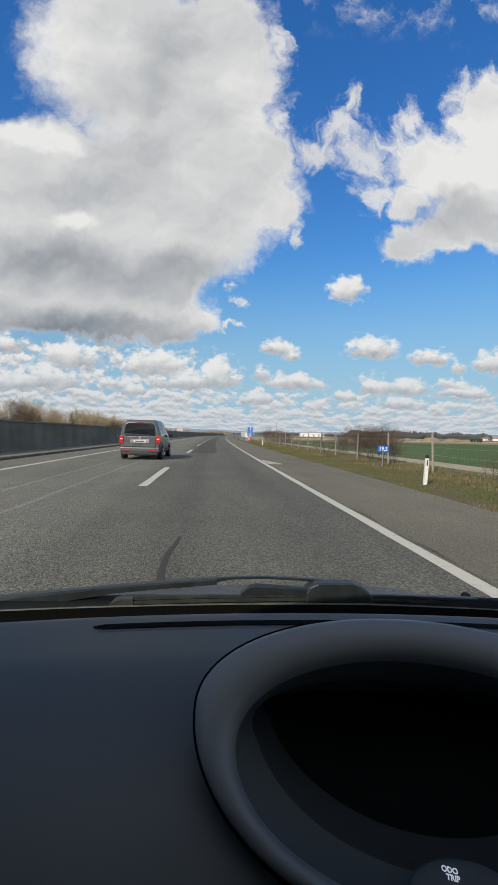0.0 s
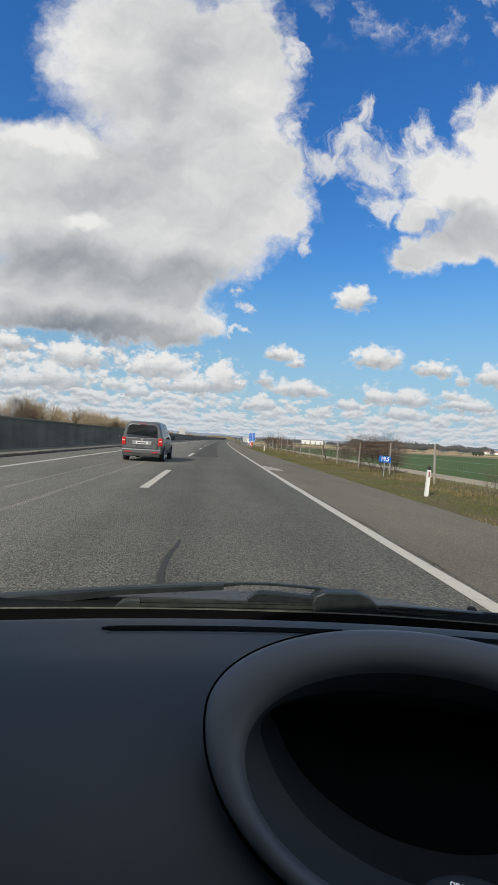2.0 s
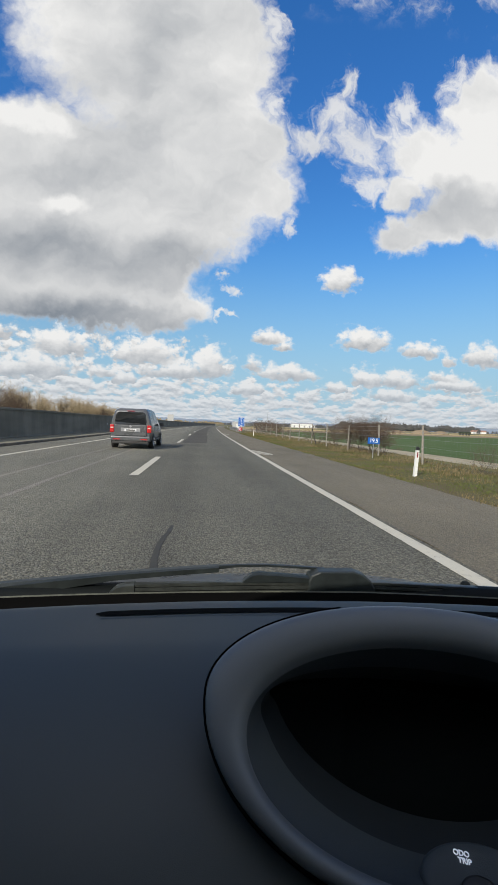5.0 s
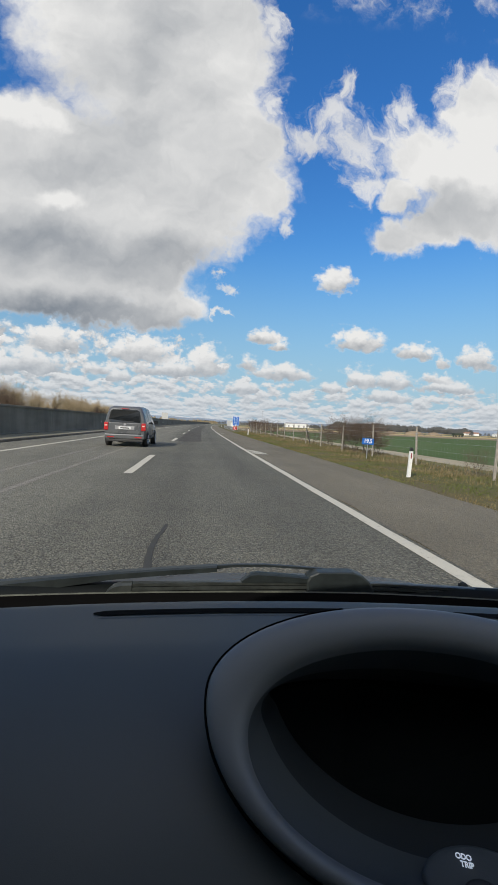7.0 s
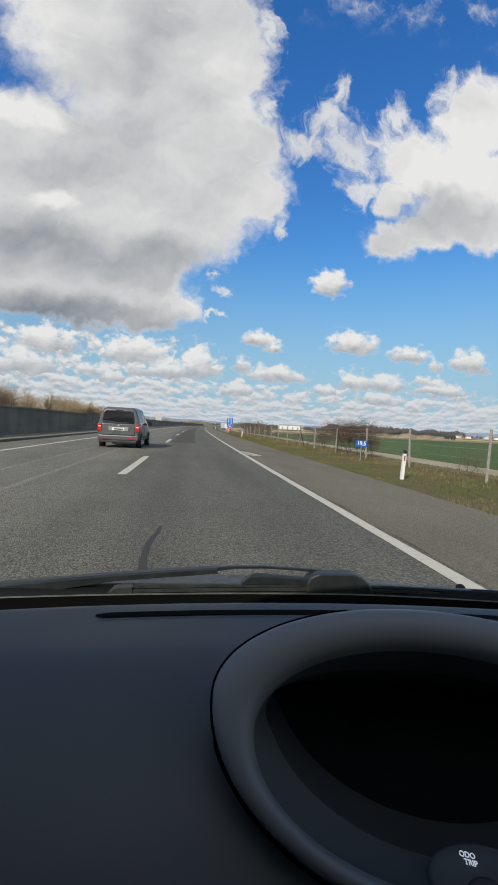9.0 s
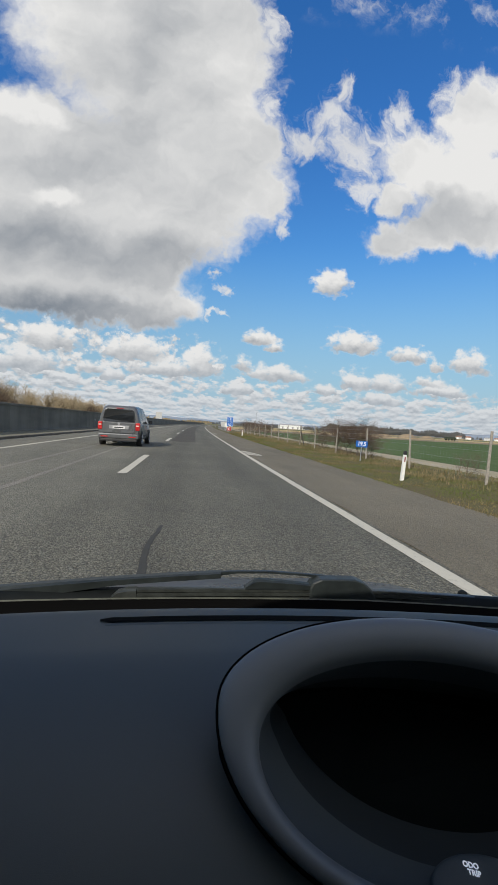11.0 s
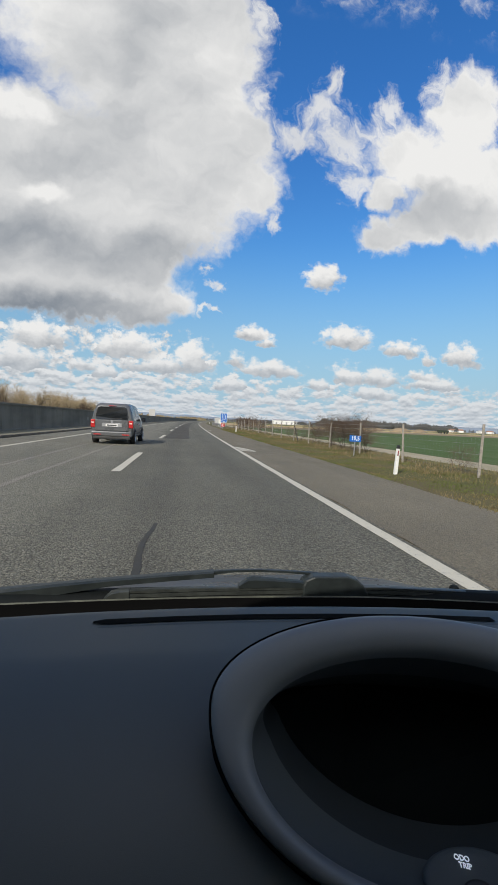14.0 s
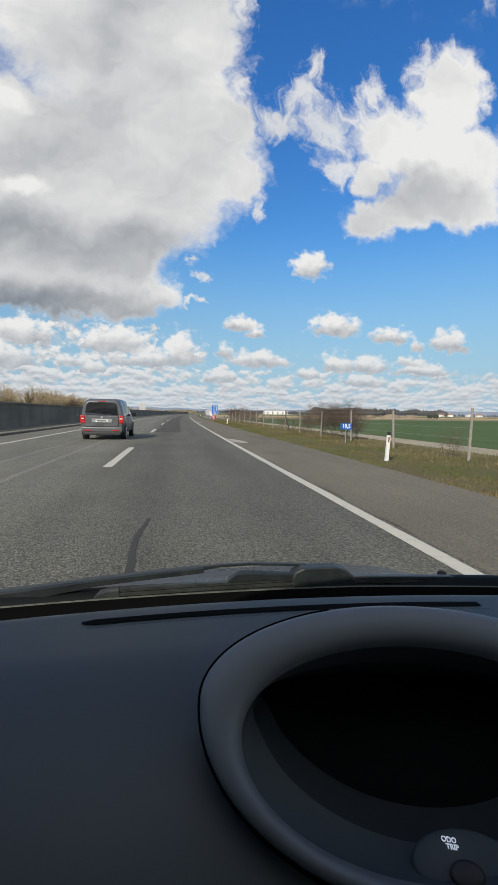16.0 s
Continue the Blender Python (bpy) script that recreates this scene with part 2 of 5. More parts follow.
make_world()
sun = new("sun", bpy.data.lights.new("sun", "SUN"))
sun.data.energy, sun.data.angle, sun.data.color = 4.2, radians(0.6), (1.0, 0.93, 0.82)
sun_way = Vector((math.sin(SUN_AZIMUTH) * math.cos(SUN_HEIGHT), math.cos(SUN_AZIMUTH) * math.cos(SUN_HEIGHT), math.sin(SUN_HEIGHT)))
sun.matrix_world = look(sun_way * 200, (0, 0, 0))

# ------------------------------------------------------------------ materials
def material(name, make):
    m = bpy.data.materials.new(name)
    m.use_nodes = True
    n = Nodes(m.node_tree)
    values = make(n, n.add("ShaderNodeTexCoord").outputs["Object"])
    bump = values.pop("bump", None)
    shader = n.add("ShaderNodeBsdfPrincipled", values)
    if bump:
        height, strength, distance = bump
        b = n.add("ShaderNodeBump", {"Height": height, "Strength": strength, "Distance": distance})
        n.tree.links.new(b.outputs[0], shader.inputs["Normal"])
    n.add("ShaderNodeOutputMaterial", {"Surface": shader.outputs[0]})
    return m


def plain(name, colour, rough=0.6, metal=0.0, vary=0.25, scale=6.0, fine=60.0, bump=0.15, depth=0.003, gloss=0.5):
    """A surface with blotches and grain round one colour."""
    def make(n, at):
        blotch, grain = n.noise(at, scale, 4.0), n.noise(at, fine, 3.0)
        f = n.math("ADD", n.math("MULTIPLY", blotch, 0.65), n.math("MULTIPLY", grain, 0.35))
        lo, hi = [c * (1 - vary) for c in colour], [min(1, c * (1 + vary)) for c in colour]
        return {"Base Color": n.mix(n.smooth(f, 0.3, 0.7), lo, hi), "Metallic": metal, "Specular IOR Level": gloss,
                "Roughness": n.linear(blotch, 0.3, 0.7, max(0, rough - 0.08), min(1, rough + 0.08)), "bump": (grain, bump, depth)}
    return material(name, make)


def asphalt_maker(base, contrast, warm, tracks):
    def make(n, at):
        stone = n.add("ShaderNodeTexVoronoi", {"Vector": n.vec("ADD", at, n.vec("MULTIPLY", n.noise(at, 60.0, 2.0, 0.5, "Color"), (0.02, 0.02, 0.0))), "Scale": 50.0, "Randomness": 1.0}, feature="F1")
        grit = n.noise(at, 24.0, 5.0, 0.80)
        cell = n.add("ShaderNodeSeparateColor", {0: stone.outputs["Color"]}).outputs[0]
        speck = n.math("ADD", n.math("MULTIPLY", cell, 0.42), n.math("MULTIPLY", grit, 0.78))
        gap = n.smooth(stone.outputs["Distance"], 0.25, 0.75)
        patchy = n.noise(n.vec("MULTIPLY", at, (1.0, 0.12, 1.0)), 0.9, 5.0, 0.6)
        cloudy = n.noise(at, 0.35, 4.0)
        level = n.linear(n.math("ADD", patchy, cloudy), 0.75, 1.25, 0.82, 1.16)
        sx = n.add("ShaderNodeSeparateXYZ", {0: at}).outputs[0]
        if tracks:
            # wheel tracks, polished darker
            wave = n.math("ABSOLUTE", n.math("SUBTRACT", n.math("ABSOLUTE", n.math("SUBTRACT", sx, 0.45)), 0.85))
            level = n.math("MULTIPLY", level, n.smooth(wave, 0.05, 0.55, 0.88, 1.0))
            # the outer lane is paler
            level = n.math("MULTIPLY", level, n.smooth(sx, -1.2, -2.4, 1.0, 1.38))
        tone = n.math("MULTIPLY", n.linear(speck, 0.2, 0.95, 1 - contrast, 1 + contrast), level)
        tone = n.math("MULTIPLY", tone, n.linear(gap, 0.0, 1.0, 1.0, 1 - contrast * 0.5))
        colour = n.mix(1.0, (base * (0.96 if tracks else 1.02), base * (1 - 0.022 * warm), base * (1 - 0.08 * warm)),
                       n.add("ShaderNodeCombineColor", {0: tone, 1: tone, 2: tone}).outputs[0], "MULTIPLY")
        return {"Base Color": colour, "Roughness": 0.82, "Specular IOR Level": 0.35,
                "bump": (n.math("SUBTRACT", n.math("MULTIPLY", grit, 0.5), gap), 0.55, 0.012)}
    return make


ASPHALT = material("coarse asphalt", asphalt_maker(0.136, 0.74, 3.4, True))
SHOULDER = material("shoulder asphalt", asphalt_maker(0.158, 0.40, 4.4, False))
FRESH = material("fresh black asphalt", asphalt_maker(0.066, 0.24, 3.2, False))
TAR = plain("bitumen seam", (0.030, 0.029, 0.024), 0.75, vary=0.3)


def paint_maker(n, at):
    worn = n.noise(at, 9.0, 6.0, 0.7)
    grit = n.noise(at, 70.0, 3.0, 0.7)
    f = n.smooth(n.math("ADD", n.math("MULTIPLY", worn, 0.6), n.math("MULTIPLY", grit, 0.4)), 0.30, 0.48)
    return {"Base Color": n.mix(f, (0.23, 0.22, 0.185), (0.47, 0.445, 0.365)), "Roughness": 0.7, "bump": (grit, 0.4, 0.006)}


LINE_PAINT = material("white road paint", paint_maker)
WORN_PAINT = material("worn road paint", asphalt_maker(0.232, 0.55, 2.5, False))


def field_maker(a, b, c, rows):
    def make(n, at):
        big = n.noise(at, 0.02, 4.0)
        mid = n.noise(n.vec("MULTIPLY", at, (1.0, rows, 1.0)), 0.5, 5.0, 0.65)
        grain = n.noise(at, 9.0, 3.0, 0.7)
        col = n.mix(n.smooth(big, 0.35, 0.65), a, b)
        col = n.mix(n.smooth(n.math("ADD", n.math("MULTIPLY", mid, 0.6), n.math("MULTIPLY", grain, 0.4)), 0.42, 0.62), col, c)
        return {"Base Color": col, "Roughness": 0.95, "Specular IOR Level": 0.1, "bump": (grain, 0.5, 0.05)}
    return make


def concrete_maker(n, at):
    streak = n.noise(n.vec("MULTIPLY", at, (1.0, 0.45, 0.10)), 1.7, 5.0, 0.55)
    blotch = n.noise(n.vec("MULTIPLY", at, (1.0, 0.2, 1.0)), 0.9, 5.0)
    grain = n.noise(at, 45.0, 3.0)
    f = n.smooth(n.math("ADD", n.math("MULTIPLY", streak, 0.5), n.math("MULTIPLY", blotch, 0.5)), 0.30, 0.72)
    green = n.smooth(n.noise(at, 1.6, 4.0), 0.6, 0.75, 0.0, 0.35)
    colour = n.mix(green, n.mix(f, (0.085, 0.083, 0.067), (0.185, 0.178, 0.148)), (0.06, 0.085, 0.06))
    return {"Base Color": colour, "Roughness": 0.9, "bump": (grain, 0.3, 0.006)}


CONCRETE = material("stained concrete", concrete_maker)
KERB_STONE = plain("grimy kerb concrete", (0.12, 0.105, 0.082), 0.9, vary=0.45, scale=2.2, fine=40)
GRAVEL = material("dusty gravel strip", field_maker((0.24, 0.22, 0.17), (0.29, 0.27, 0.21), (0.17, 0.165, 0.12), 0.25))
CAP_CONCRETE = plain("pale concrete", (0.27, 0.27, 0.25), 0.9, vary=0.25, scale=1.5, fine=40)


GROUND = material("dry grassland", field_maker((0.15, 0.14, 0.07), (0.20, 0.18, 0.10), (0.11, 0.12, 0.05), 0.6))
GREEN = material("young green crop", field_maker((0.060, 0.098, 0.032), (0.070, 0.115, 0.038), (0.085, 0.118, 0.050), 0.3))
STUBBLE = material("golden stubble", field_maker((0.42, 0.32, 0.16), (0.50, 0.39, 0.21), (0.36, 0.28, 0.15), 0.2))
PLOUGHED = material("pale ploughed soil", field_maker((0.24, 0.19, 0.13), (0.28, 0.22, 0.15), (0.20, 0.16, 0.11), 0.2))
TRACK = material("sandy farm track", field_maker((0.34, 0.30, 0.22), (0.40, 0.35, 0.26), (0.27, 0.25, 0.17), 0.3))
VERGE = material("short verge turf", field_maker((0.11, 0.092, 0.05), (0.14, 0.12, 0.07), (0.09, 0.095, 0.04), 0.8))


def blade_maker(a, b, c):
    def make(n, at):
        rnd = n.add("ShaderNodeNewGeometry").outputs["Random Per Island"]
        patch = n.noise(at, 0.5, 3.0)
        col = n.mix(rnd, a, b)
        col = n.mix(n.smooth(patch, 0.42, 0.6), col, c)
        return {"Base Color": col, "Roughness": 0.85, "Specular IOR Level": 0.15}
    return make


GRASS = material("grass blades", blade_maker((0.10, 0.095, 0.035), (0.23, 0.175, 0.09), (0.105, 0.125, 0.038)))
STRAW = material("dry stalks", blade_maker((0.16, 0.125, 0.065), (0.27, 0.21, 0.12), (0.13, 0.12, 0.055)))
BARK = plain("grey brown bark", (0.085, 0.065, 0.048), 0.9, vary=0.3, scale=8)
TWIG_DARK = material("reddish bare twigs", blade_maker((0.085, 0.062, 0.048), (0.18, 0.125, 0.095), (0.12, 0.094, 0.07)))
TWIG_PALE = material("straw-coloured bare twigs", blade_maker((0.38, 0.295, 0.18), (0.52, 0.42, 0.28), (0.33, 0.265, 0.165)))
WOOD = plain("weathered grey wood", (0.27, 0.245, 0.21), 0.85, vary=0.3, scale=10)
DARK_WOOD = plain("dark brace wood", (0.035, 0.03, 0.026), 0.8, vary=0.3)
STEEL = plain("galvanised steel", (0.42, 0.43, 0.44), 0.42, 0.75, vary=0.15, scale=5)
RAIL_STEEL = plain("weathered rail steel", (0.26, 0.265, 0.27), 0.5, 0.5, vary=0.25, scale=3)
WHITE_PLASTIC = plain("white post plastic", (0.78, 0.78, 0.75), 0.5, vary=0.06, scale=9)
BLACK_PLASTIC = plain("black plastic", (0.018, 0.018, 0.018), 0.5, vary=0.3)
SIGN_BLUE = plain("blue sign sheeting", (0.012, 0.13, 0.50), 0.4, vary=0.06)
SIGN_RED = plain("red sign sheeting", (0.50, 0.03, 0.03), 0.4, vary=0.06)
VERGE_IRON = plain("dark green farm iron", (0.035, 0.050, 0.035), 0.6, vary=0.25, scale=2)
SIGN_WHITE = plain("white sign sheeting", (0.80, 0.80, 0.80), 0.4, vary=0.04)
SIGN_BACK = plain("grey sign back", (0.50, 0.50, 0.49), 0.5, 0.2, vary=0.08)
CABINET = plain("cream cabinet steel", (0.78, 0.77, 0.71), 0.5, vary=0.05)
HALL_WHITE = plain("white hall cladding", (0.78, 0.78, 0.76), 0.7, vary=0.05, scale=0.3)
HALL_ROOF = plain("grey hall roof", (0.35, 0.35, 0.36), 0.7, vary=0.1, scale=0.3)
# Greyed twig colours carry the haze of distance.
FAR_WOOD = material("far leafless wood with haze", blade_maker((0.13, 0.135, 0.14), (0.19, 0.19, 0.185), (0.16, 0.165, 0.165)))
# Distance haze is put into this blue-grey land colour.
HAZY_HILL = plain("far hill land with haze", (0.19, 0.23, 0.28), 1.0, vary=0.2, scale=0.004, fine=0.02)
RED_REFLECTOR = plain("dark red reflector", (0.20, 0.02, 0.03), 0.3)
REFLECTOR = plain("grey reflector", (0.06, 0.06, 0.065), 0.3)

DASH = plain("charcoal dashboard plastic", (0.048, 0.060, 0.062), 0.46, vary=0.08, scale=3, fine=900, bump=0.25, depth=0.0006)
HOOD = plain("grey instrument hood plastic", (0.152, 0.168, 0.178), 0.47, vary=0.08, scale=3, fine=900, bump=0.2, depth=0.0006)
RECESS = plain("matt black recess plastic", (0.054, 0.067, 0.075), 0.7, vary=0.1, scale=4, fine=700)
# A darker tone that puts the recess's deep shade into colour.
SHADE_RING = plain("near-black recess shade", (0.027, 0.034, 0.038), 0.75, vary=0.1, scale=4, fine=700, gloss=0.2)
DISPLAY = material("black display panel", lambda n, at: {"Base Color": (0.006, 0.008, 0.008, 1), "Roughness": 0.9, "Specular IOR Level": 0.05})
# Black that carries the shade of gaps; also used for seal and rubber.
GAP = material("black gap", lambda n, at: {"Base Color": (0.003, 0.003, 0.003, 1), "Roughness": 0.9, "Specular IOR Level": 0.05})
COWL = plain("black cowl plastic", (0.006, 0.008, 0.0085), 0.7, vary=0.2, scale=20, gloss=0.12)
WIPER = plain("satin black wiper", (0.020, 0.025, 0.025), 0.45, vary=0.25, scale=25, gloss=0.35)
BLADE = plain("lighter wiper rubber", (0.032, 0.036, 0.033), 0.38, vary=0.3, scale=30, gloss=0.5)
EDGE_GLINT = plain("greenish edge reflection", (0.050, 0.054, 0.038), 0.5, vary=0.4, scale=20)
PRINT = material("backlit pale print", lambda n, at: {"Base Color": (0.8, 0.82, 0.86, 1), "Roughness": 0.6, "Emission Color": (0.75, 0.85, 1.0, 1), "Emission Strength": 0.45})
# Pale so that the unseen lining bounces light onto the dashboard.
HEADLINER = plain("pale grey headliner", (0.52, 0.51, 0.49), 0.95, vary=0.1)
CAR_PAINT = plain("dark car paint", (0.03, 0.035, 0.05), 0.3, 0.3, vary=0.05)


# ------------------------------------------------------------------ mesh helpers
def link(name, bm, mat, parent=None, label="", smooth=False):
    mesh = bpy.data.meshes.new(name)
    bmesh.ops.recalc_face_normals(bm, faces=bm.faces)
    if smooth:
        for f in bm.faces:
            f.smooth = True
    bm.to_mesh(mesh)
    bm.free()
    mesh.materials.append(mat)
    ob = new(name, mesh)
    ob.parent = parent
    return tagged(ob, label)


part = link


def empty(name, at, label, category, group="", kind=""):
    ob = new(name)
    ob.matrix_basis = at if isinstance(at, Matrix) else Matrix.Translation(at)
    ob.empty_display_size = 0.1
    return tagged(ob, label, category, group, kind)


def box(x0, x1, y0, y1, z0, z1, bevel=0.0, bm=None):
    made = bmesh.new()
    bmesh.ops.create_cube(made, size=1.0, matrix=Matrix.LocRotScale(((x0 + x1) / 2, (y0 + y1) / 2, (z0 + z1) / 2), None, (x1 - x0, y1 - y0, z1 - z0)))
    if bevel:
        bmesh.ops.bevel(made, geom=made.edges[:], offset=bevel, segments=2, profile=0.6, affect="EDGES")
    if bm is None:
        return made
    join(bm, made)
    return bm


def join(bm, other):
    at = {v: bm.verts.new(v.co) for v in other.verts}
    for f in other.faces:
        bm.faces.new([at[v] for v in f.verts])
    other.free()


def rod(a, b, r0, r1=None, sides=8, bm=None, caps=True):
    bm = bm or bmesh.new()
    a, b = Vector(a), Vector(b)
    turn = (b - a).to_track_quat("Z", "Y")
    rings = []
    for c, r in ((a, r0), (b, r0 if r1 is None else r1)):
        rings.append([bm.verts.new(c + turn @ Vector((r * math.cos(2 * math.pi * k / sides), r * math.sin(2 * math.pi * k / sides), 0))) for k in range(sides)])
    for k in range(sides):
        bm.faces.new((rings[0][k], rings[0][(k + 1) % sides], rings[1][(k + 1) % sides], rings[1][k]))
    if caps:
        bm.faces.new(rings[0][::-1]), bm.faces.new(rings[1])
    return bm


def loft(rings, closed=True, caps=False, bm=None):
    """Skin through rows of points."""
    bm = bm or bmesh.new()
    rows = [[bm.verts.new(p) for p in ring] for ring in rings]
    count = len(rows[0])
    for a, b in zip(rows, rows[1:]):
        for k in range(count if closed else count - 1):
            bm.faces.new((a[k], a[(k + 1) % count], b[(k + 1) % count], b[k]))
    if caps:
        bm.faces.new(rows[0][::-1]), bm.faces.new(rows[-1])
    return bm


def prism(outline, lift, bm=None):
    """A flat outline of points, thickened by the vector lift."""
    lift = Vector(lift)
    return loft([[Vector(p) for p in outline], [Vector(p) + lift for p in outline]], caps=True, bm=bm)


def raw(name, verts, faces, mat, parent=None, label=""):
    mesh = bpy.data.meshes.new(name)
    mesh.from_pydata(verts, [], faces)
    mesh.materials.append(mat)
    ob = new(name, mesh)
    ob.parent = parent
    return tagged(ob, label)


def text_mesh(name, words, size, mat, m, parent, depth=0.001, bold=0.0):
    curve = bpy.data.curves.new(name, "FONT")
    curve.body, curve.size, curve.extrude, curve.offset = words, size, depth, bold
    curve.align_x, curve.align_y = "CENTER", "CENTER"
    holder = bpy.data.objects.new(name, curve)
    scene.collection.objects.link(holder)
    mesh = bpy.data.meshes.new_from_object(holder.evaluated_get(bpy.context.evaluated_depsgraph_get()))
    bpy.data.objects.remove(holder)
    mesh.materials.clear()
    mesh.materials.append(mat)
    ob = new(name, mesh)
    ob.parent, ob.matrix_basis = parent, m
    return ob


# ------------------------------------------------------------------ the road and the land
def bend(y):
    """The road swings gently to the right ahead."""
    return y * abs(y) / 7600 if y > 0 else 0.0


NEAR_STEPS = [-40, -20, -8, 0, 4, 8, 12, 16, 20, 25, 30, 36, 43, 50, 60, 70, 82, 95, 110, 130, 150, 175, 200, 230, 260, 300, 340, 390, 440, 500, 570, 650, 740, 850]


def strip(name, x0, x1, z, mat, y0=-40, y1=850, thick=0.0, label="", category="", kind="structure", jitter=0.0, parent=None):
    """A band along the road between two offsets from the camera's line."""
    ys = [y0] + [y for y in NEAR_STEPS if y0 < y < y1] + [y1]
    if jitter:
        ys = list(np.arange(y0, min(y1, 60), 0.5)) + [y for y in ys if y > 60]
    bm = bmesh.new()
    rings = []
    for y in ys:
        j0 = (noise.noise((y * 0.7, x0, 0)) * jitter) if jitter else 0
        j1 = (noise.noise((y * 0.7, x1, 5)) * jitter) if jitter else 0
        a, b = x0 + bend(y) + j0, x1 + bend(y) + j1
        ring = [(a, y, z), (b, y, z)]
        if thick:
            ring += [(b, y, z - thick), (a, y, z - thick)]
        rings.append(ring)
    loft(rings, closed=bool(thick), caps=bool(thick), bm=bm)
    ob = link(name, bm, mat, parent)
    return tagged(ob, label, category, "", kind)


RIGHT_LINE, DASH_LINE, LEFT_LINE = 2.33, -1.50, -6.30
ROAD_EDGE, WALL_X, KERB_X = 4.95, -10.2, -8.15

bm = bmesh.new()
bmesh.ops.create_grid(bm, x_segments=40, y_segments=40, size=4600, matrix=Matrix.Translation((0, 800, -0.05)))
tagged(link("ground", bm, GROUND), "dry winter grassland reaching to the horizon", "ground", "", "structure")
strip("road", KERB_X - 0.02, RIGHT_LINE + 0.15, 0.0, ASPHALT, thick=0.25, label="grey coarse-grained motorway asphalt with worn wheel tracks", category="road")
strip("shoulder", RIGHT_LINE + 0.15, ROAD_EDGE, -0.004, SHOULDER, thick=0.25, jitter=0.10, label="smoother brownish asphalt hard shoulder beside the lane", category="road shoulder")
strip("verge", ROAD_EDGE - 0.12, 9.6, -0.03, VERGE, label="short green and straw-coloured grass verge", category="verge")
strip("fresh_asphalt_patch", -1.28, 0.30, 0.004, FRESH, y0=27, y1=330, jitter=0.06, label="long dark strip of newer asphalt repair in the lane", category="road patch")

strip("edge_line", RIGHT_LINE - 0.085, RIGHT_LINE + 0.085, 0.004, LINE_PAINT, jitter=0.012, label="solid white painted line along the hard shoulder", category="road marking")
strip("edge_line", LEFT_LINE - 0.10, LEFT_LINE + 0.10, 0.004, LINE_PAINT, jitter=0.012, label="solid white painted line beside the concrete barrier", category="road marking")
for k in range(-1, 16):
    y = 10.0 + 17.0 * k
    ob = strip("lane_dash", DASH_LINE - 0.10, DASH_LINE + 0.10, 0.004, LINE_PAINT, y0=y, y1=y + 6.0, jitter=0.012 if y < 60 else 0)
    tagged(ob, "white painted lane dash on asphalt", "road marking", "dashes between the lanes", "structure")


def distance_mark(y, tall=3.0, wide=0.62):
    """A half-leaf painted beside the edge line: a curved rim and slanting bars with gaps between."""
    ob = empty("distance_mark", (RIGHT_LINE + 0.12 + bend(y), y, 0.0), "white painted half-leaf distance mark with slanting gaps", "road marking", "distance marks on the shoulder", "structure")

    def reach(t):
        return wide * max(0.0, 1 - t ** 1.6) ** 0.75 * min(1.0, (t / 0.06) ** 0.5 * 0.3 + 0.7)
    rim = [[(reach(t) - min(0.11, reach(t)), tall * t, 0.005), (reach(t), tall * t, 0.005)] for t in np.linspace(0, 1, 24)]
    part("rim", loft(rim, closed=False), LINE_PAINT, ob)
    for k in range(4):
        t0, t1 = 0.01 + 0.22 * k, 0.165 + 0.22 * k
        rows = []
        for f in np.linspace(0, 1, 5):
            rows.append([(f * max(0.01, reach(t) - 0.115), tall * (t + 0.10 * (1 - f)), 0.005) for t in (t0, t1)])
        part("bar", loft(rows, closed=False), LINE_PAINT, ob)


for y in (18.0, 53.0, 88.0, 123.0):
    distance_mark(y)
for x, y0, y1 in ((-4.1, 9, 60), (-3.0, 6, 22), (-3.1, 30, 70)):
    strip("worn_line", x - 0.06, x + 0.06, 0.0035, WORN_PAINT, y0=y0, y1=y1, jitter=0.035, label="faint remains of an old painted line", category="road marking")


def tar_seam():
    bm = bmesh.new()
    rings = []
    for k in range(16):
        y = 2.6 + k * 0.17
        x = -0.36 + 0.02 * math.sin(k * 0.5) + 0.02 * noise.noise((k * 0.9, 0, 0)) + (0.004 * max(0, k - 9) ** 1.4)
        w = 0.045 * (1 - 0.6 * k / 15) + 0.012 * noise.noise((k * 1.3, 4, 0))
        rings.append([(x - w, y, 0.004), (x + w, y, 0.004)])
    loft(rings, closed=False, bm=bm)
    tagged(link("bitumen_seam", bm, TAR), "dark bitumen-filled crack in the lane", "road repair", "", "structure")


tar_seam()


def field(name, mat, points, z, label):
    bm = bmesh.new()
    bm.faces.new([bm.verts.new((x, y, z)) for x, y in points])
    tagged(link(name, bm, mat), label, "field", "", "structure")


field("farm_track", TRACK, [(10.6, -60), (12.4, -60), (12.6, 60), (13.6, 160), (11.6, 160), (10.4, 60)], -0.038, "pale sandy farm track beside the fence")
field("green_field", GREEN, [(12.4, -60), (700, -60), (700, 150), (160, 118), (60, 108), (13.2, 104), (12.6, 60)], -0.030, "field of short bright green young crop")
field("ploughed_field", PLOUGHED, [(13.2, 108), (60, 112), (160, 122), (700, 158), (700, 200), (160, 165), (60, 150), (13.8, 145)], -0.026, "strip of pale brown ploughed soil")
field("stubble_field", STUBBLE, [(14, 148), (60, 154), (160, 170), (700, 206), (900, 330), (300, 300), (60, 290), (24, 285)], -0.022, "golden stubble field lit by the sun")
field("green_field", GREEN, [(26, 300), (300, 315), (900, 345), (900, 480), (300, 450), (50, 440)], -0.018, "far strip of green winter crop")
field("stubble_field", STUBBLE, [(52, 455), (300, 465), (1100, 500), (1400, 900), (300, 800), (90, 760)], -0.014, "far pale golden stubble field")


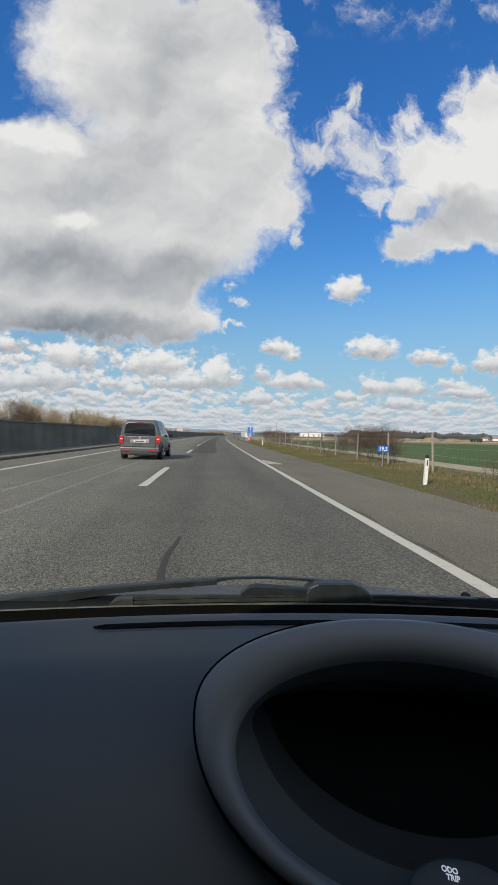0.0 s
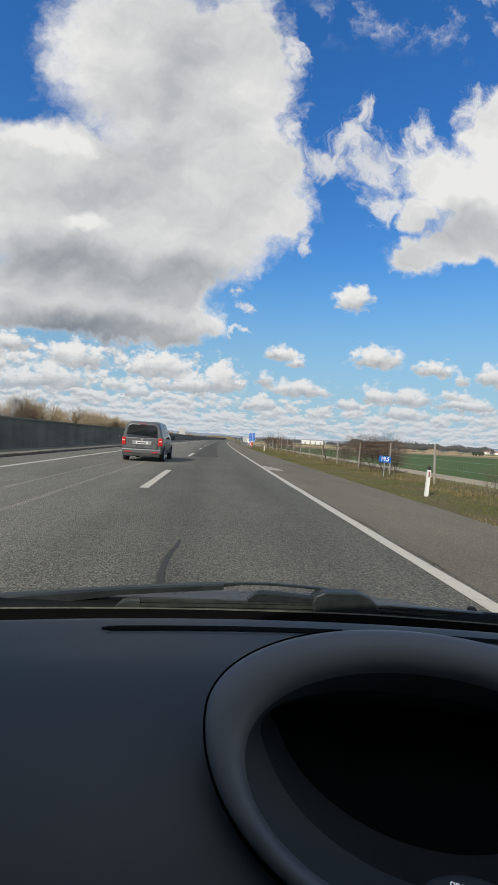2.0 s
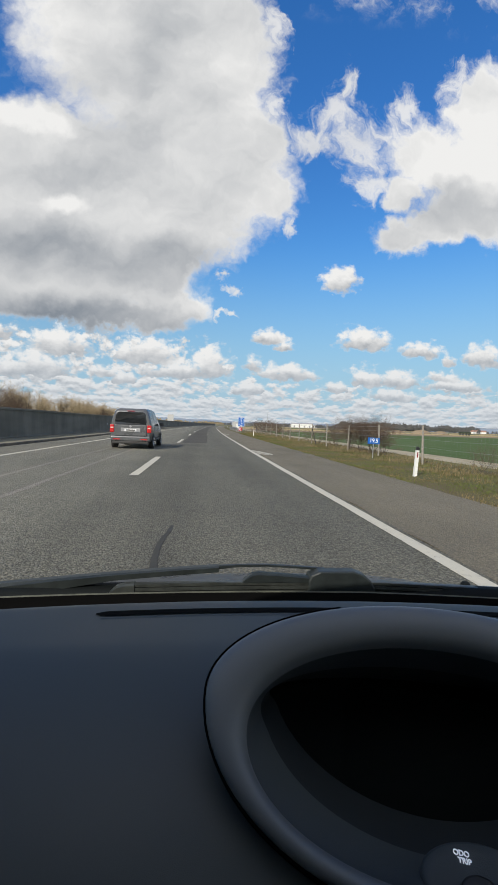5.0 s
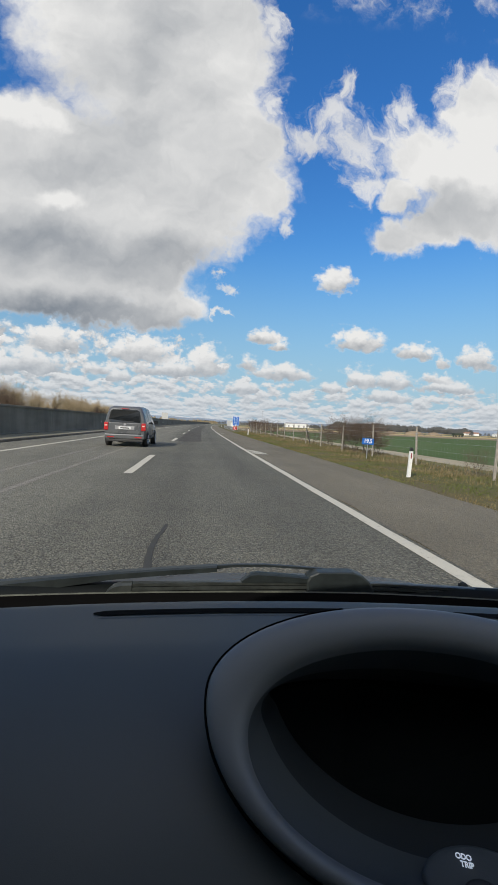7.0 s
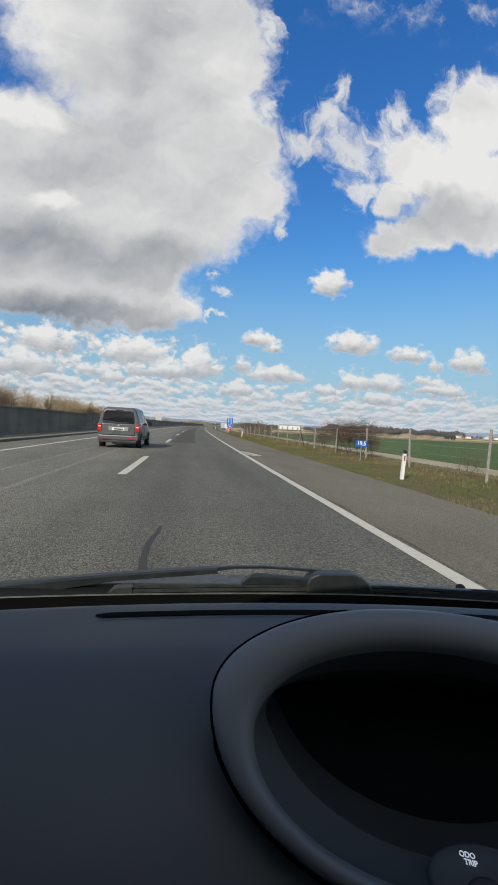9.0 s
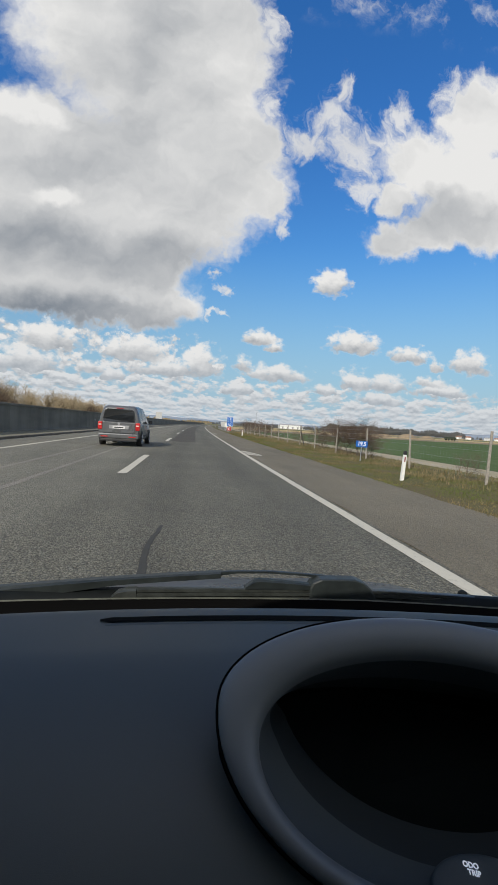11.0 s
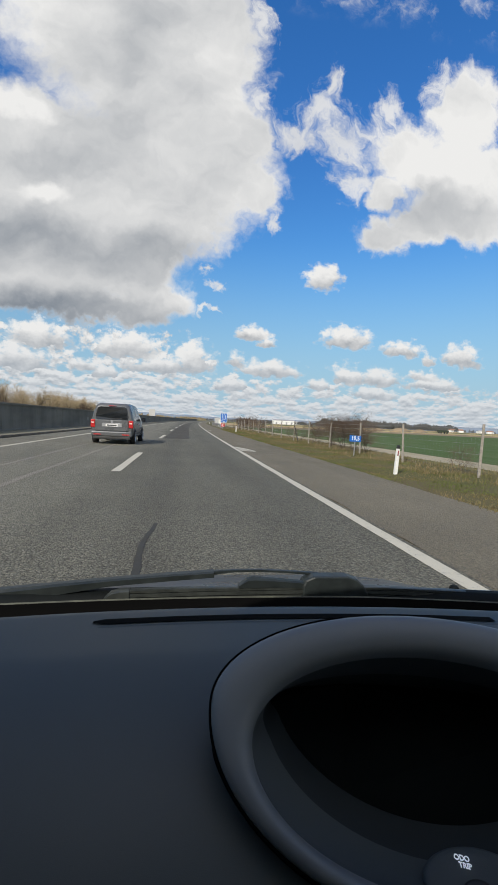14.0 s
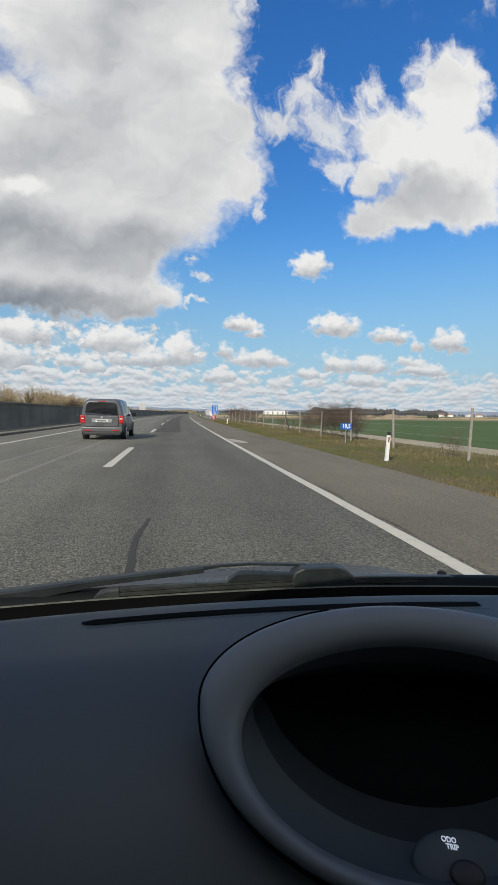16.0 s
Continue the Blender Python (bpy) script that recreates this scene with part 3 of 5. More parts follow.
# concrete barrier wall in long cast sections
def barrier():
    wall = empty("wall_barrier", (WALL_X, 0, 0), "dark stained concrete barrier wall along the motorway", "barrier wall", "", "structure")
    y, k = -40.0, 0
    while y < 420:
        length = 6.0 if y < 90 else 30.0
        bm = bmesh.new()
        rings = []
        for yy in (y + 0.012, y + length - 0.012):
            c = bend(yy)
            rings.append([(c + dx, yy, dz) for dx, dz in ((0.10, -0.05), (0.10, 0.16), (0.03, 0.20), (-0.02, 1.60), (0.03, 1.61), (0.03, 1.70), (0.0, 1.73), (-0.30, 1.73), (-0.33, 1.70), (-0.34, -0.05))])
        loft(rings, caps=True, bm=bm)
        part("panel", bm, CONCRETE, wall)
        y, k = y + length, k + 1


barrier()
strip("median_strip", WALL_X + 0.1, KERB_X - 0.15, 0.105, GRAVEL, y1=420, thick=0.3, jitter=0.02, label="raised pale gravelly strip between kerb and barrier wall", category="median strip")


def kerb():
    """A long low kerb of single stones along the median strip."""
    ob = empty("kerb", (0, 0, 0), "dark weathered concrete kerb stones along the median strip", "kerb", "", "structure")
    rng = random.Random(12)
    y = -8.0
    while y < 300:
        length = 1.0 if y < 90 else 10.0
        sink, out = rng.uniform(-0.008, 0.004), rng.uniform(-0.01, 0.01)
        rings = []
        for yy in (y + 0.006, y + length - 0.006):
            c = bend(yy) + KERB_X + out
            rings.append([(c + dx, yy, dz + sink) for dx, dz in ((0.0, -0.1), (-0.01, 0.09), (-0.03, 0.118), (-0.15, 0.122), (-0.15, -0.1))])
        part("kerb_stone", loft(rings, caps=True), KERB_STONE, ob)
        y += length


kerb()


for k, y in enumerate((14.5, 47.0, 80.0, 113.0)):
    ob = empty("wall_reflector", (WALL_X + 0.04 + bend(y), y, 0.86), "small white reflector plate fixed to the barrier", "reflector", "reflectors on the barrier")
    part("plate", box(-0.01, 0.012, -0.04, 0.04, -0.09, 0.09, 0.006), WHITE_PLASTIC, ob)
    part("lens", box(0.013, 0.018, -0.025, 0.025, -0.05, 0.05), REFLECTOR, ob)

# ------------------------------------------------------------------ plants
def tree_data(seed, height, stems, spread, depth, twigs, lean=0.15, radius=0.02, droop=0.0):
    """Branches and fine twigs of a leafless plant: two lists of thin three-sided prisms."""
    rng = random.Random(seed)
    wood, fine = ([], []), ([], [])

    def limb(store, a, b, r0, r1):
        verts, faces = store
        d = b - a
        side = d.orthogonal().normalized()
        other = d.cross(side).normalized()
        i = len(verts)
        for c, r in ((a, r0), (b, r1)):
            for k in range(3):
                g = 2.094 * k
                verts.append(tuple(c + (side * math.cos(g) + other * math.sin(g)) * r))
        for k in range(3):
            faces.append((i + k, i + (k + 1) % 3, i + 3 + (k + 1) % 3, i + 3 + k))

    def grow(a, way, length, r, level):
        steps = 3
        for s in range(steps):
            way = (way + Vector((rng.gauss(0, 0.16), rng.gauss(0, 0.16), rng.gauss(0, 0.08) - droop))).normalized()
            b = a + way * (length / steps)
            limb(wood if level < depth - 1 else fine, a, b, r, r * 0.82)
            a, r = b, r * 0.82
            if level < depth:
                for _ in range(2 if level < depth - 1 else twigs):
                    turn = Vector((rng.gauss(0, 1), rng.gauss(0, 1), rng.gauss(0.25, 0.5))).normalized()
                    grow(a, (way + turn * spread).normalized(), length * rng.uniform(0.45, 0.68), r * 0.62, level + 1)

    for _ in range(stems):
        out = Vector((rng.gauss(0, lean), rng.gauss(0, lean), 1)).normalized()
        foot = Vector((rng.gauss(0, 0.05), rng.gauss(0, 0.05), 0)) * min(stems, 4) * 0.5
        grow(foot, out, height * rng.uniform(0.42, 0.56), height * radius, 0)
    return wood, fine


def plant(name, seed, label, category, group, twig_mat, **shape):
    wood, fine = tree_data(seed, **shape)
    ob = empty(name, (0, 0, 0), label, category, group)
    raw("trunk", *wood, BARK, ob)
    raw("crown", *fine, twig_mat, ob)
    return ob


def put(ob, x, y, z=-0.05, size=1.0, turn=0.0, used=[]):
    m = Matrix.Translation((x, y, z)) @ Matrix.Rotation(turn, 4, "Z") @ Matrix.Scale(size, 4)
    if ob.name not in used:
        used.append(ob.name)
        ob.matrix_basis = m
        return ob
    made = copy_thing(ob, m)
    made.scale = (size, size, size)
    return made


rng = random.Random(4)
TALL = [plant("tree", 20 + k, "bare straw-coloured tree in a row behind the barrier", "tree", "trees behind the barrier", TWIG_PALE,
              height=8.0 + k, stems=2, spread=0.75, depth=4, twigs=3, lean=0.14, radius=0.017) for k in range(3)]
for k in range(84):
    y = 84 + k * 2.9 + rng.uniform(-2, 2)
    put(TALL[k % 3], -34 - 0.10 * y + rng.uniform(-5, 5), y, size=rng.uniform(0.75, 1.0) * (1 + (y - 84) / 520), turn=rng.uniform(0, 6.28))
DARKER = plant("tree", 31, "dark brown leafless tree behind the barrier", "tree", "dark trees behind the barrier", TWIG_DARK,
               height=6.5, stems=7, spread=0.85, depth=4, twigs=3, lean=0.40, radius=0.012)
for x, y, s in ((-30, 72, 0.9), (-34, 79, 1.0), (-44, 205, 1.0), (-47, 214, 1.1), (-40, 300, 1.3), (-36, 330, 1.2)):
    put(DARKER, x, y, size=s, turn=rng.uniform(0, 6.28))

SHRUB = plant("shrub", 41, "dense reddish leafless shrub grown through the fence", "shrub", "shrubs along the fence", TWIG_DARK,
              height=2.2, stems=9, spread=1.05, depth=3, twigs=8, lean=0.40, radius=0.0056)
THIN = plant("shrub", 43, "thin wiry leafless shrub beside the fence", "shrub", "thin shrubs along the fence", TWIG_DARK,
             height=1.6, stems=6, spread=0.9, depth=3, twigs=2, lean=0.4, radius=0.006)
for x, y, s in ((9.1, 20.8, 0.85), (9.2, 22.4, 1.08), (9.25, 24.2, 1.12), (9.3, 26.6, 0.95), (9.3, 29.2, 0.92), (8.9, 52, 1.0), (9.0, 58, 1.1), (9.2, 66, 1.2), (9.6, 74, 1.2), (10.2, 86, 1.3)):
    put(SHRUB, x + bend(y), y, size=s, turn=rng.uniform(0, 6.28))
for y in (13.0, 28.5, 32, 37, 44, 48, 62, 70, 80):
    put(THIN, 8.9 + bend(y) + rng.uniform(-0.3, 0.5), y, size=rng.uniform(0.7, 1.1), turn=rng.uniform(0, 6.28))


def grass(name, count, x0, x1, y0, y1, low, high, mat, label, bias=1.6, width=0.006):
    g = np.random.default_rng(len(name) + count)
    t = g.random(count) ** bias
    y = y0 + (y1 - y0) * t
    x = x0 + (x1 - x0) * g.random(count)
    clump = np.array([noise.noise((a * 0.9, b * 0.9, 1.0)) for a, b in zip(x, y)])
    keep = clump > g.uniform(-0.75, 0.45, count)
    x, y, clump = x[keep], y[keep], clump[keep]
    c = len(x)
    h = (low + (high - low) * g.random(c) ** 1.7) * (0.75 + 0.6 * np.clip(clump, 0, 1))
    a = g.uniform(0, 6.283, c)
    lean = g.uniform(0.15, 0.9, c) * h
    w = width * (1 + y / 14)
    dx, dy = np.cos(a), np.sin(a)
    bx = x + np.where(y > 0, y * np.abs(y) / 7600, 0)
    base = np.stack([bx, y, np.full(c, -0.035)], 1)
    side = np.stack([-dy * w, dx * w, np.zeros(c)], 1)
    mid = base + np.stack([dx * lean * 0.35, dy * lean * 0.35, h * 0.6], 1)
    tip = base + np.stack([dx * lean, dy * lean, h], 1)
    verts = np.stack([base - side, base + side, mid + side * 0.6, mid - side * 0.6, tip], 1).reshape(-1, 3)
    i = np.arange(c) * 5
    faces = [q for k in i.tolist() for q in ((k, k + 1, k + 2, k + 3), (k + 3, k + 2, k + 4))]
    ob = raw(name, verts.tolist(), faces, mat)
    tagged(ob, label, "grass", "", "stuff")


grass("verge_grass", 90000, ROAD_EDGE - 0.02, 9.0, 3.0, 70.0, 0.012, 0.062, GRASS, "short patchy green and yellow verge grass")
grass("edge_grass", 9000, ROAD_EDGE - 0.10, ROAD_EDGE + 0.35, 3.0, 60.0, 0.02, 0.09, GRASS, "ragged grass creeping over the asphalt edge")
grass("dry_grass", 24000, 6.9, 10.2, 4.0, 80.0, 0.03, 0.20, STRAW, "tall dry straw-coloured grass along the fence")

grass("kerb_weeds", 2600, KERB_X - 0.02, KERB_X + 0.10, 8.0, 90.0, 0.01, 0.08, STRAW, "dry weeds and litter along the kerb")

# ------------------------------------------------------------------ fence
FENCE = [11.1 + 4.3 * k for k in range(32)]


def fence():
    ob = empty("fence", (0, 0, 0), "grey weathered wooden post and wire fence beside the verge", "fence")
    rng = random.Random(8)
    tops = []
    for k, y in enumerate(FENCE):
        x = 8.35 + bend(y) + rng.uniform(-0.06, 0.06)
        lean, fall, h = rng.gauss(0.03, 0.05), rng.gauss(0.0, 0.05), rng.uniform(1.42, 1.52)
        bm = rod((x, y, -0.25), (x + lean, y + fall, h), 0.045, 0.038, 7)
        part("post", bm, WOOD, ob)
        tops.append(Vector((x + lean, y + fall, h)))
        if k in (5, 14, 22):
            part("brace", rod((x + lean * 0.6, y, h * 0.75), (x + 0.05, y - 1.3, -0.1), 0.035, 0.035, 6), DARK_WOOD, ob, "dark diagonal brace")
    for z in (0.30, 0.62, 0.92, 1.18, 1.38):
        bm = bmesh.new()
        for a, b in zip(tops, tops[1:]):
            p, q = Vector((a.x - 0.045, a.y, z)), Vector((b.x - 0.045, b.y, z))
            mid = (p + q) / 2 - Vector((0, 0, 0.02))
            rod(p, mid, 0.0035, None, 3, bm, False)
            rod(mid, q, 0.0035, None, 3, bm, False)
        part("wire", bm, RAIL_STEEL, ob)
    net = bmesh.new()
    for a, b in zip(tops[:14], tops[1:]):
        count = 26
        for k in range(count):
            p = a.lerp(b, (k + 0.5) / count)
            rod((p.x - 0.045, p.y, 0.04), (p.x - 0.045, p.y, 1.18), 0.0009, None, 3, net, False)
    part("netting", net, RAIL_STEEL, ob, "fine upright wires of the netting")


fence()


# ------------------------------------------------------------------ roadside things
def delineator():
    ob = empty("delineator_post", (0, 0, 0), "white plastic roadside marker post with black top and dark red reflector", "marker post", "marker posts along the shoulder")
    prof = [(-0.06, -0.045), (0.06, -0.045), (0.045, 0.05), (-0.045, 0.05)]
    part("body", loft([[(x, y, -0.1) for x, y in prof], [(x * 0.92, y * 0.92, 0.86) for x, y in prof]], caps=True), WHITE_PLASTIC, ob)
    part("cap", loft([[(x * 0.93, y * 0.93, 0.861) for x, y in prof], [(x * 0.88, y * 0.88, 0.93) for x, y in prof], [(x * 0.6, y * 0.6 + 0.01, 0.985) for x, y in prof]], caps=True), BLACK_PLASTIC, ob)
    part("reflector", box(-0.022, 0.022, -0.050, -0.042, 0.62, 0.80, 0.004), RED_REFLECTOR, ob)
    return ob


marker = delineator()
marker.matrix_basis = pose(5.9, 11.3, -0.02, 1, 3, 4) @ Matrix.Scale(0.83, 4)
for k, y in enumerate((52.0, 85.0, 118.0, 151.0)):
    copy_thing(marker, pose(5.95 + bend(y), y, -0.02, 0, 1.5 - k, 0))


def km_sign():
    ob = empty("kilometre_sign", pose(7.55, 18.3, -0.03, 0, 2, 8), "small blue kilometre plaque with white figures on a post", "road sign")
    part("post", rod((0, 0, -0.2), (0, 0, 0.62), 0.022), STEEL, ob)
    plate = part("plate", box(-0.285, 0.285, -0.014, 0.0, 0.62, 0.90, 0.02), SIGN_BLUE, ob)
    text_mesh("figures", "19,5", 0.25, SIGN_WHITE, pose(0, -0.018, 0.765, 90), plate, 0.001, 0.006)


km_sign()


def bay_sign():
    y = 96
    ob = empty("lay_by_sign", pose(7.6 + bend(y), y, -0.05, 0, 0, 3), "large blue breakdown bay sign with white lane drawing on two posts", "road sign")
    for x in (-0.45, 0.45):
        part("post", rod((x, 0.05, -0.1), (x, 0.05, 2.9), 0.04), STEEL, ob)
    plate = part("plate", box(-0.70, 0.70, -0.03, 0.0, 0.95, 3.0, 0.01), SIGN_BLUE, ob)
    rim = bmesh.new()
    for x0, x1, z0, z1 in ((-0.70, 0.70, 0.95, 0.985), (-0.70, 0.70, 2.965, 3.0), (-0.70, -0.665, 0.985, 2.965), (0.665, 0.70, 0.985, 2.965)):
        box(x0, x1, -0.036, -0.031, z0, z1, bm=rim)
    part("border", rim, SIGN_WHITE, plate)
    for x in (-0.32, 0.02):
        for z in (1.45, 1.87, 2.27, 2.67):
            part("dash_mark", box(x - 0.045, x + 0.045, -0.036, -0.031, z, z + 0.26), SIGN_WHITE, plate)
    lane = bmesh.new()
    prism([(0.02, -0.034, 1.62), (0.36, -0.034, 1.75), (0.44, -0.034, 1.75), (0.06, -0.034, 1.58)], (0, -0.003, 0), lane)
    box(0.36, 0.44, -0.037, -0.032, 1.75, 2.65, bm=lane)
    prism([(0.36, -0.034, 2.65), (0.02, -0.034, 2.80), (0.06, -0.034, 2.86), (0.44, -0.034, 2.65)], (0, -0.003, 0), lane)
    part("lane_drawing", lane, SIGN_WHITE, plate)
    text_mesh("lettering", "Pannenplatz", 0.235, SIGN_WHITE, pose(0, -0.033, 1.30, 90), plate, 0.002)
    part("plaque", box(-0.20, 0.20, -0.036, -0.031, 1.02, 1.18), SIGN_WHITE, plate)


bay_sign()


def guard_rail():
    ob = empty("guard_rail", (0, 0, 0), "grey steel guard rail on posts along the shoulder", "guard rail")
    y0, y1 = 74.0, 116.0
    prof = [(0.0, 0.44), (-0.05, 0.47), (-0.08, 0.51), (-0.05, 0.55), (0.0, 0.59), (-0.05, 0.63), (-0.08, 0.67), (-0.05, 0.71), (0.0, 0.74), (0.012, 0.74), (0.012, 0.44)]
    rings = []
    for y in np.linspace(y0, y1, 24):
        drop = max(0.0, 1 - (y - y0) / 4.0) * 0.45
        rings.append([(5.75 + bend(y) + dx, y, dz - drop) for dx, dz in prof])
    part("beam", loft(rings, caps=True), RAIL_STEEL, ob)
    for y in np.arange(y0 + 3, y1, 2.0):
        part("post", box(5.77 + bend(y), 5.83 + bend(y), y - 0.05, y + 0.05, -0.3, 0.70, 0.006), RAIL_STEEL, ob)


guard_rail()


def cabinets():
    y = 104
    ob = empty("utility_cabinet", pose(7.3 + bend(y), y, -0.05, 0, 0, 5), "cream steel utility cabinet on a plinth behind the guard rail", "utility cabinet")
    part("plinth", box(-0.42, 0.42, -0.24, 0.24, -0.1, 0.12), CAP_CONCRETE, ob)
    part("body", box(-0.40, 0.40, -0.22, 0.22, 0.12, 1.62, 0.012), CABINET, ob)
    part("lid", box(-0.44, 0.44, -0.26, 0.26, 1.62, 1.68, 0.012), SIGN_BACK, ob)
    y = 111
    ob = empty("road_sign", pose(7.0 + bend(y), y, -0.05, 0, 0, 2), "plain grey back of a road sign on posts", "road sign")
    for x in (-0.5, 0.5):
        part("post", rod((x, 0, -0.1), (x, 0, 1.9), 0.045), STEEL, ob)
    part("plate", box(-0.75, 0.75, -0.03, 0.0, 0.55, 2.0, 0.01), SIGN_BACK, ob)


cabinets()


def chevron_sign():
    y = 72.6
    ob = empty("chevron_sign", pose(5.85 + bend(y), y, -0.03, 0, 0, 3), "red and white chevron board at the guard rail's end", "road sign")
    part("post", rod((0, 0.05, -0.2), (0, 0.05, 0.55), 0.03), STEEL, ob)
    plate = part("plate", box(-0.30, 0.30, -0.012, 0.012, 0.30, 0.85, 0.01), SIGN_RED, ob)
    part("chevron", prism([(0.20, -0.014, 0.82), (-0.12, -0.014, 0.575), (0.20, -0.014, 0.33), (0.02, -0.014, 0.33), (-0.27, -0.014, 0.575), (0.02, -0.014, 0.82)], (0, -0.003, 0)), SIGN_WHITE, plate)


chevron_sign()


def soil_heap(x, y, wide, tall, seed):
    """A low mound with a lumpy skin."""
    ob = empty("soil_heap", (x, y, -0.05), "heap of pale brown soil lying in the stubble field", "soil heap", "heaps in the field")
    rings = []
    for k in range(7):
        t = k / 6
        r, z = wide / 2 * math.cos(t * 1.5), tall * math.sin(t * 1.5) ** 1.2
        rings.append([((r + 0.02) * (1 + 0.25 * noise.noise((math.cos(g), math.sin(g), seed + t))) * math.cos(g), (r + 0.02) * 0.7 * math.sin(g),
                       z * (1 + 0.2 * noise.noise((math.cos(g) * 2, math.sin(g) * 2, seed + 7)))) for g in np.linspace(0, 6.283, 18, endpoint=False)])
    part("mound", loft(rings, caps=True), PLOUGHED, ob)


for k, (x, y, wide, tall) in enumerate(((88, 186, 7.0, 1.3), (101, 190, 10.0, 1.9), (114, 196, 8.0, 1.6))):
    soil_heap(x, y, wide, tall, 3.0 * k)


def farm_trailer(x, y):
    ob = empty("farm_trailer", pose(x, y, -0.05, 0, 0, 8), "dark green two-axle farm trailer parked in the stubble field", "farm trailer")
    part("bed", box(-2.6, 2.6, -1.1, 1.1, 0.85, 1.05, 0.03), VERGE_IRON, ob)
    for y0 in (-1.1, 1.04):
        part("side_board", box(-2.6, 2.6, y0, y0 + 0.06, 1.05, 1.75, 0.015), VERGE_IRON, ob)
    for x0 in (-2.6, 2.54):
        part("end_board", box(x0, x0 + 0.06, -1.03, 1.03, 1.05, 1.75, 0.015), VERGE_IRON, ob)
    for wx in (-1.7, 1.7):
        for wy in (-1.0, 0.75):
            part("wheel", rod((wx, wy, 0.45), (wx, wy + 0.25, 0.45), 0.45, 0.45, 16), BLACK_PLASTIC, ob)
    part("drawbar", rod((2.6, 0, 0.85), (4.2, 0, 0.55), 0.06), VERGE_IRON, ob)


farm_trailer(124, 192)


def board_behind_wall():
    y = 190
    ob = empty("sign_board", pose(-13.5, y, -0.05), "tall pale back of a motorway sign behind the barrier", "road sign")
    for x in (-0.9, 0.9):
        part("post", box(x - 0.09, x + 0.09, 0.0, 0.16, -0.1, 4.9), STEEL, ob)
    for k in range(3):
        part("plate", box(-1.3, 1.3, -0.05, 0.0, 1.6 + k * 1.1, 2.68 + k * 1.1), SIGN_BACK, ob)


board_behind_wall()


def mast(x, y, h):
    ob = empty("light_mast", (x, y, -0.05), "thin grey steel mast far off in the fields", "mast", "far masts")
    part("pole", rod((0, 0, 0), (0, 0, h), 0.18, 0.10), STEEL, ob)
    part("arm", rod((0, 0, h), (1.6, 0, h + 0.2), 0.08), STEEL, ob)


mast(55, 360, 13)
mast(120, 620, 15)


# ------------------------------------------------------------------ the distance
def hall(x, y, w, d, h, label):
    ob = empty("storage_hall", (x, y, -0.05), label, "building", "far halls")
    part("wall", box(-w / 2, w / 2, 0, d, 0, h), HALL_WHITE, ob)
    part("roof", prism([(-w / 2 - 0.5, -0.5, h), (w / 2 + 0.5, -0.5, h), (w / 2 + 0.5, d / 2, h + 2.2), (-w / 2 - 0.5, d / 2, h + 2.2)], (0, 0, 0.3)), HALL_ROOF, ob)
    for k in range(4):
        part("gate", box(-w / 2 + w * (k + 0.35) / 4, -w / 2 + w * (k + 0.65) / 4, -0.12, -0.02, 0, h * 0.6), HALL_ROOF, ob)


hall(212, 900, 44, 20, 8, "long white storage hall far across the fields")
hall(330, 1250, 30, 18, 8, "white storage hall far across the fields")
hall(790, 1050, 14, 12, 6, "small white farm building far across the fields")


def cottage(x, y, w, h, turn, group="far village houses"):
    ob = empty("house", pose(x, y, -0.05, 0, 0, turn), "small pale house with reddish roof far off", "house", group)
    part("wall", box(-w / 2, w / 2, 0, w * 0.7, 0, h), HALL_WHITE, ob)
    ridge = [(-w / 2 - 0.3, -0.4, h), (-w / 2 - 0.3, w * 0.35, h + w * 0.32), (-w / 2 - 0.3, w * 0.7 + 0.4, h)]
    part("roof", prism(ridge, (w + 0.6, 0, 0)), ROOF_RED, ob)


ROOF_RED = plain("weathered roof tiles", (0.28, 0.17, 0.13), 0.85, vary=0.2, scale=0.5)
rng = random.Random(15)
for k in range(16):
    cottage(620 + 42 * k + rng.uniform(-14, 14), 1000 + rng.uniform(-60, 120), rng.uniform(9, 13), rng.uniform(4, 6), rng.uniform(-30, 30))


def wood_line(name, spots, low, high, mat, label):
    """Far belts of trees: crowded upright twig fans with a ragged top."""
    g = random.Random(len(spots) * 7 + int(high))
    verts, faces = [], []
    for x0, y0, x1, y1, count in spots:
        for _ in range(count):
            t = g.random()
            x, y = x0 + (x1 - x0) * t + g.gauss(0, 4), y0 + (y1 - y0) * t + g.gauss(0, 14)
            h = g.uniform(low, high) * (0.75 + 0.4 * noise.noise((x * 0.02, y * 0.02, 0)))
            for _ in range(16):
                a, r = g.uniform(0, 6.28), g.uniform(0.4, 1.0) * h * 0.28
                cx, cy, cz = x + r * math.cos(a) * g.random(), y + r * math.sin(a) * g.random(), h * g.uniform(0.3, 0.85)
                s = h * g.uniform(0.05, 0.11)
                i = len(verts)
                verts += [(cx - s, cy, cz - s * 1.6), (cx + s, cy, cz - s * 1.6), (cx + s * 0.4, cy + s, cz + s * 1.8), (cx - s * 0.5, cy - s, cz + s * 1.4)]
                faces += [(i, i + 1, i + 2), (i, i + 2, i + 3), (i, i + 3, i + 1), (i + 1, i + 3, i + 2)]
            i = len(verts)
            verts += [(x - 0.25, y, -0.1), (x + 0.25, y, -0.1), (x, y + 0.3, h * 0.8)]
            faces += [(i, i + 1, i + 2)]
    tagged(raw(name, verts, faces, mat), label, "trees", "", "stuff")


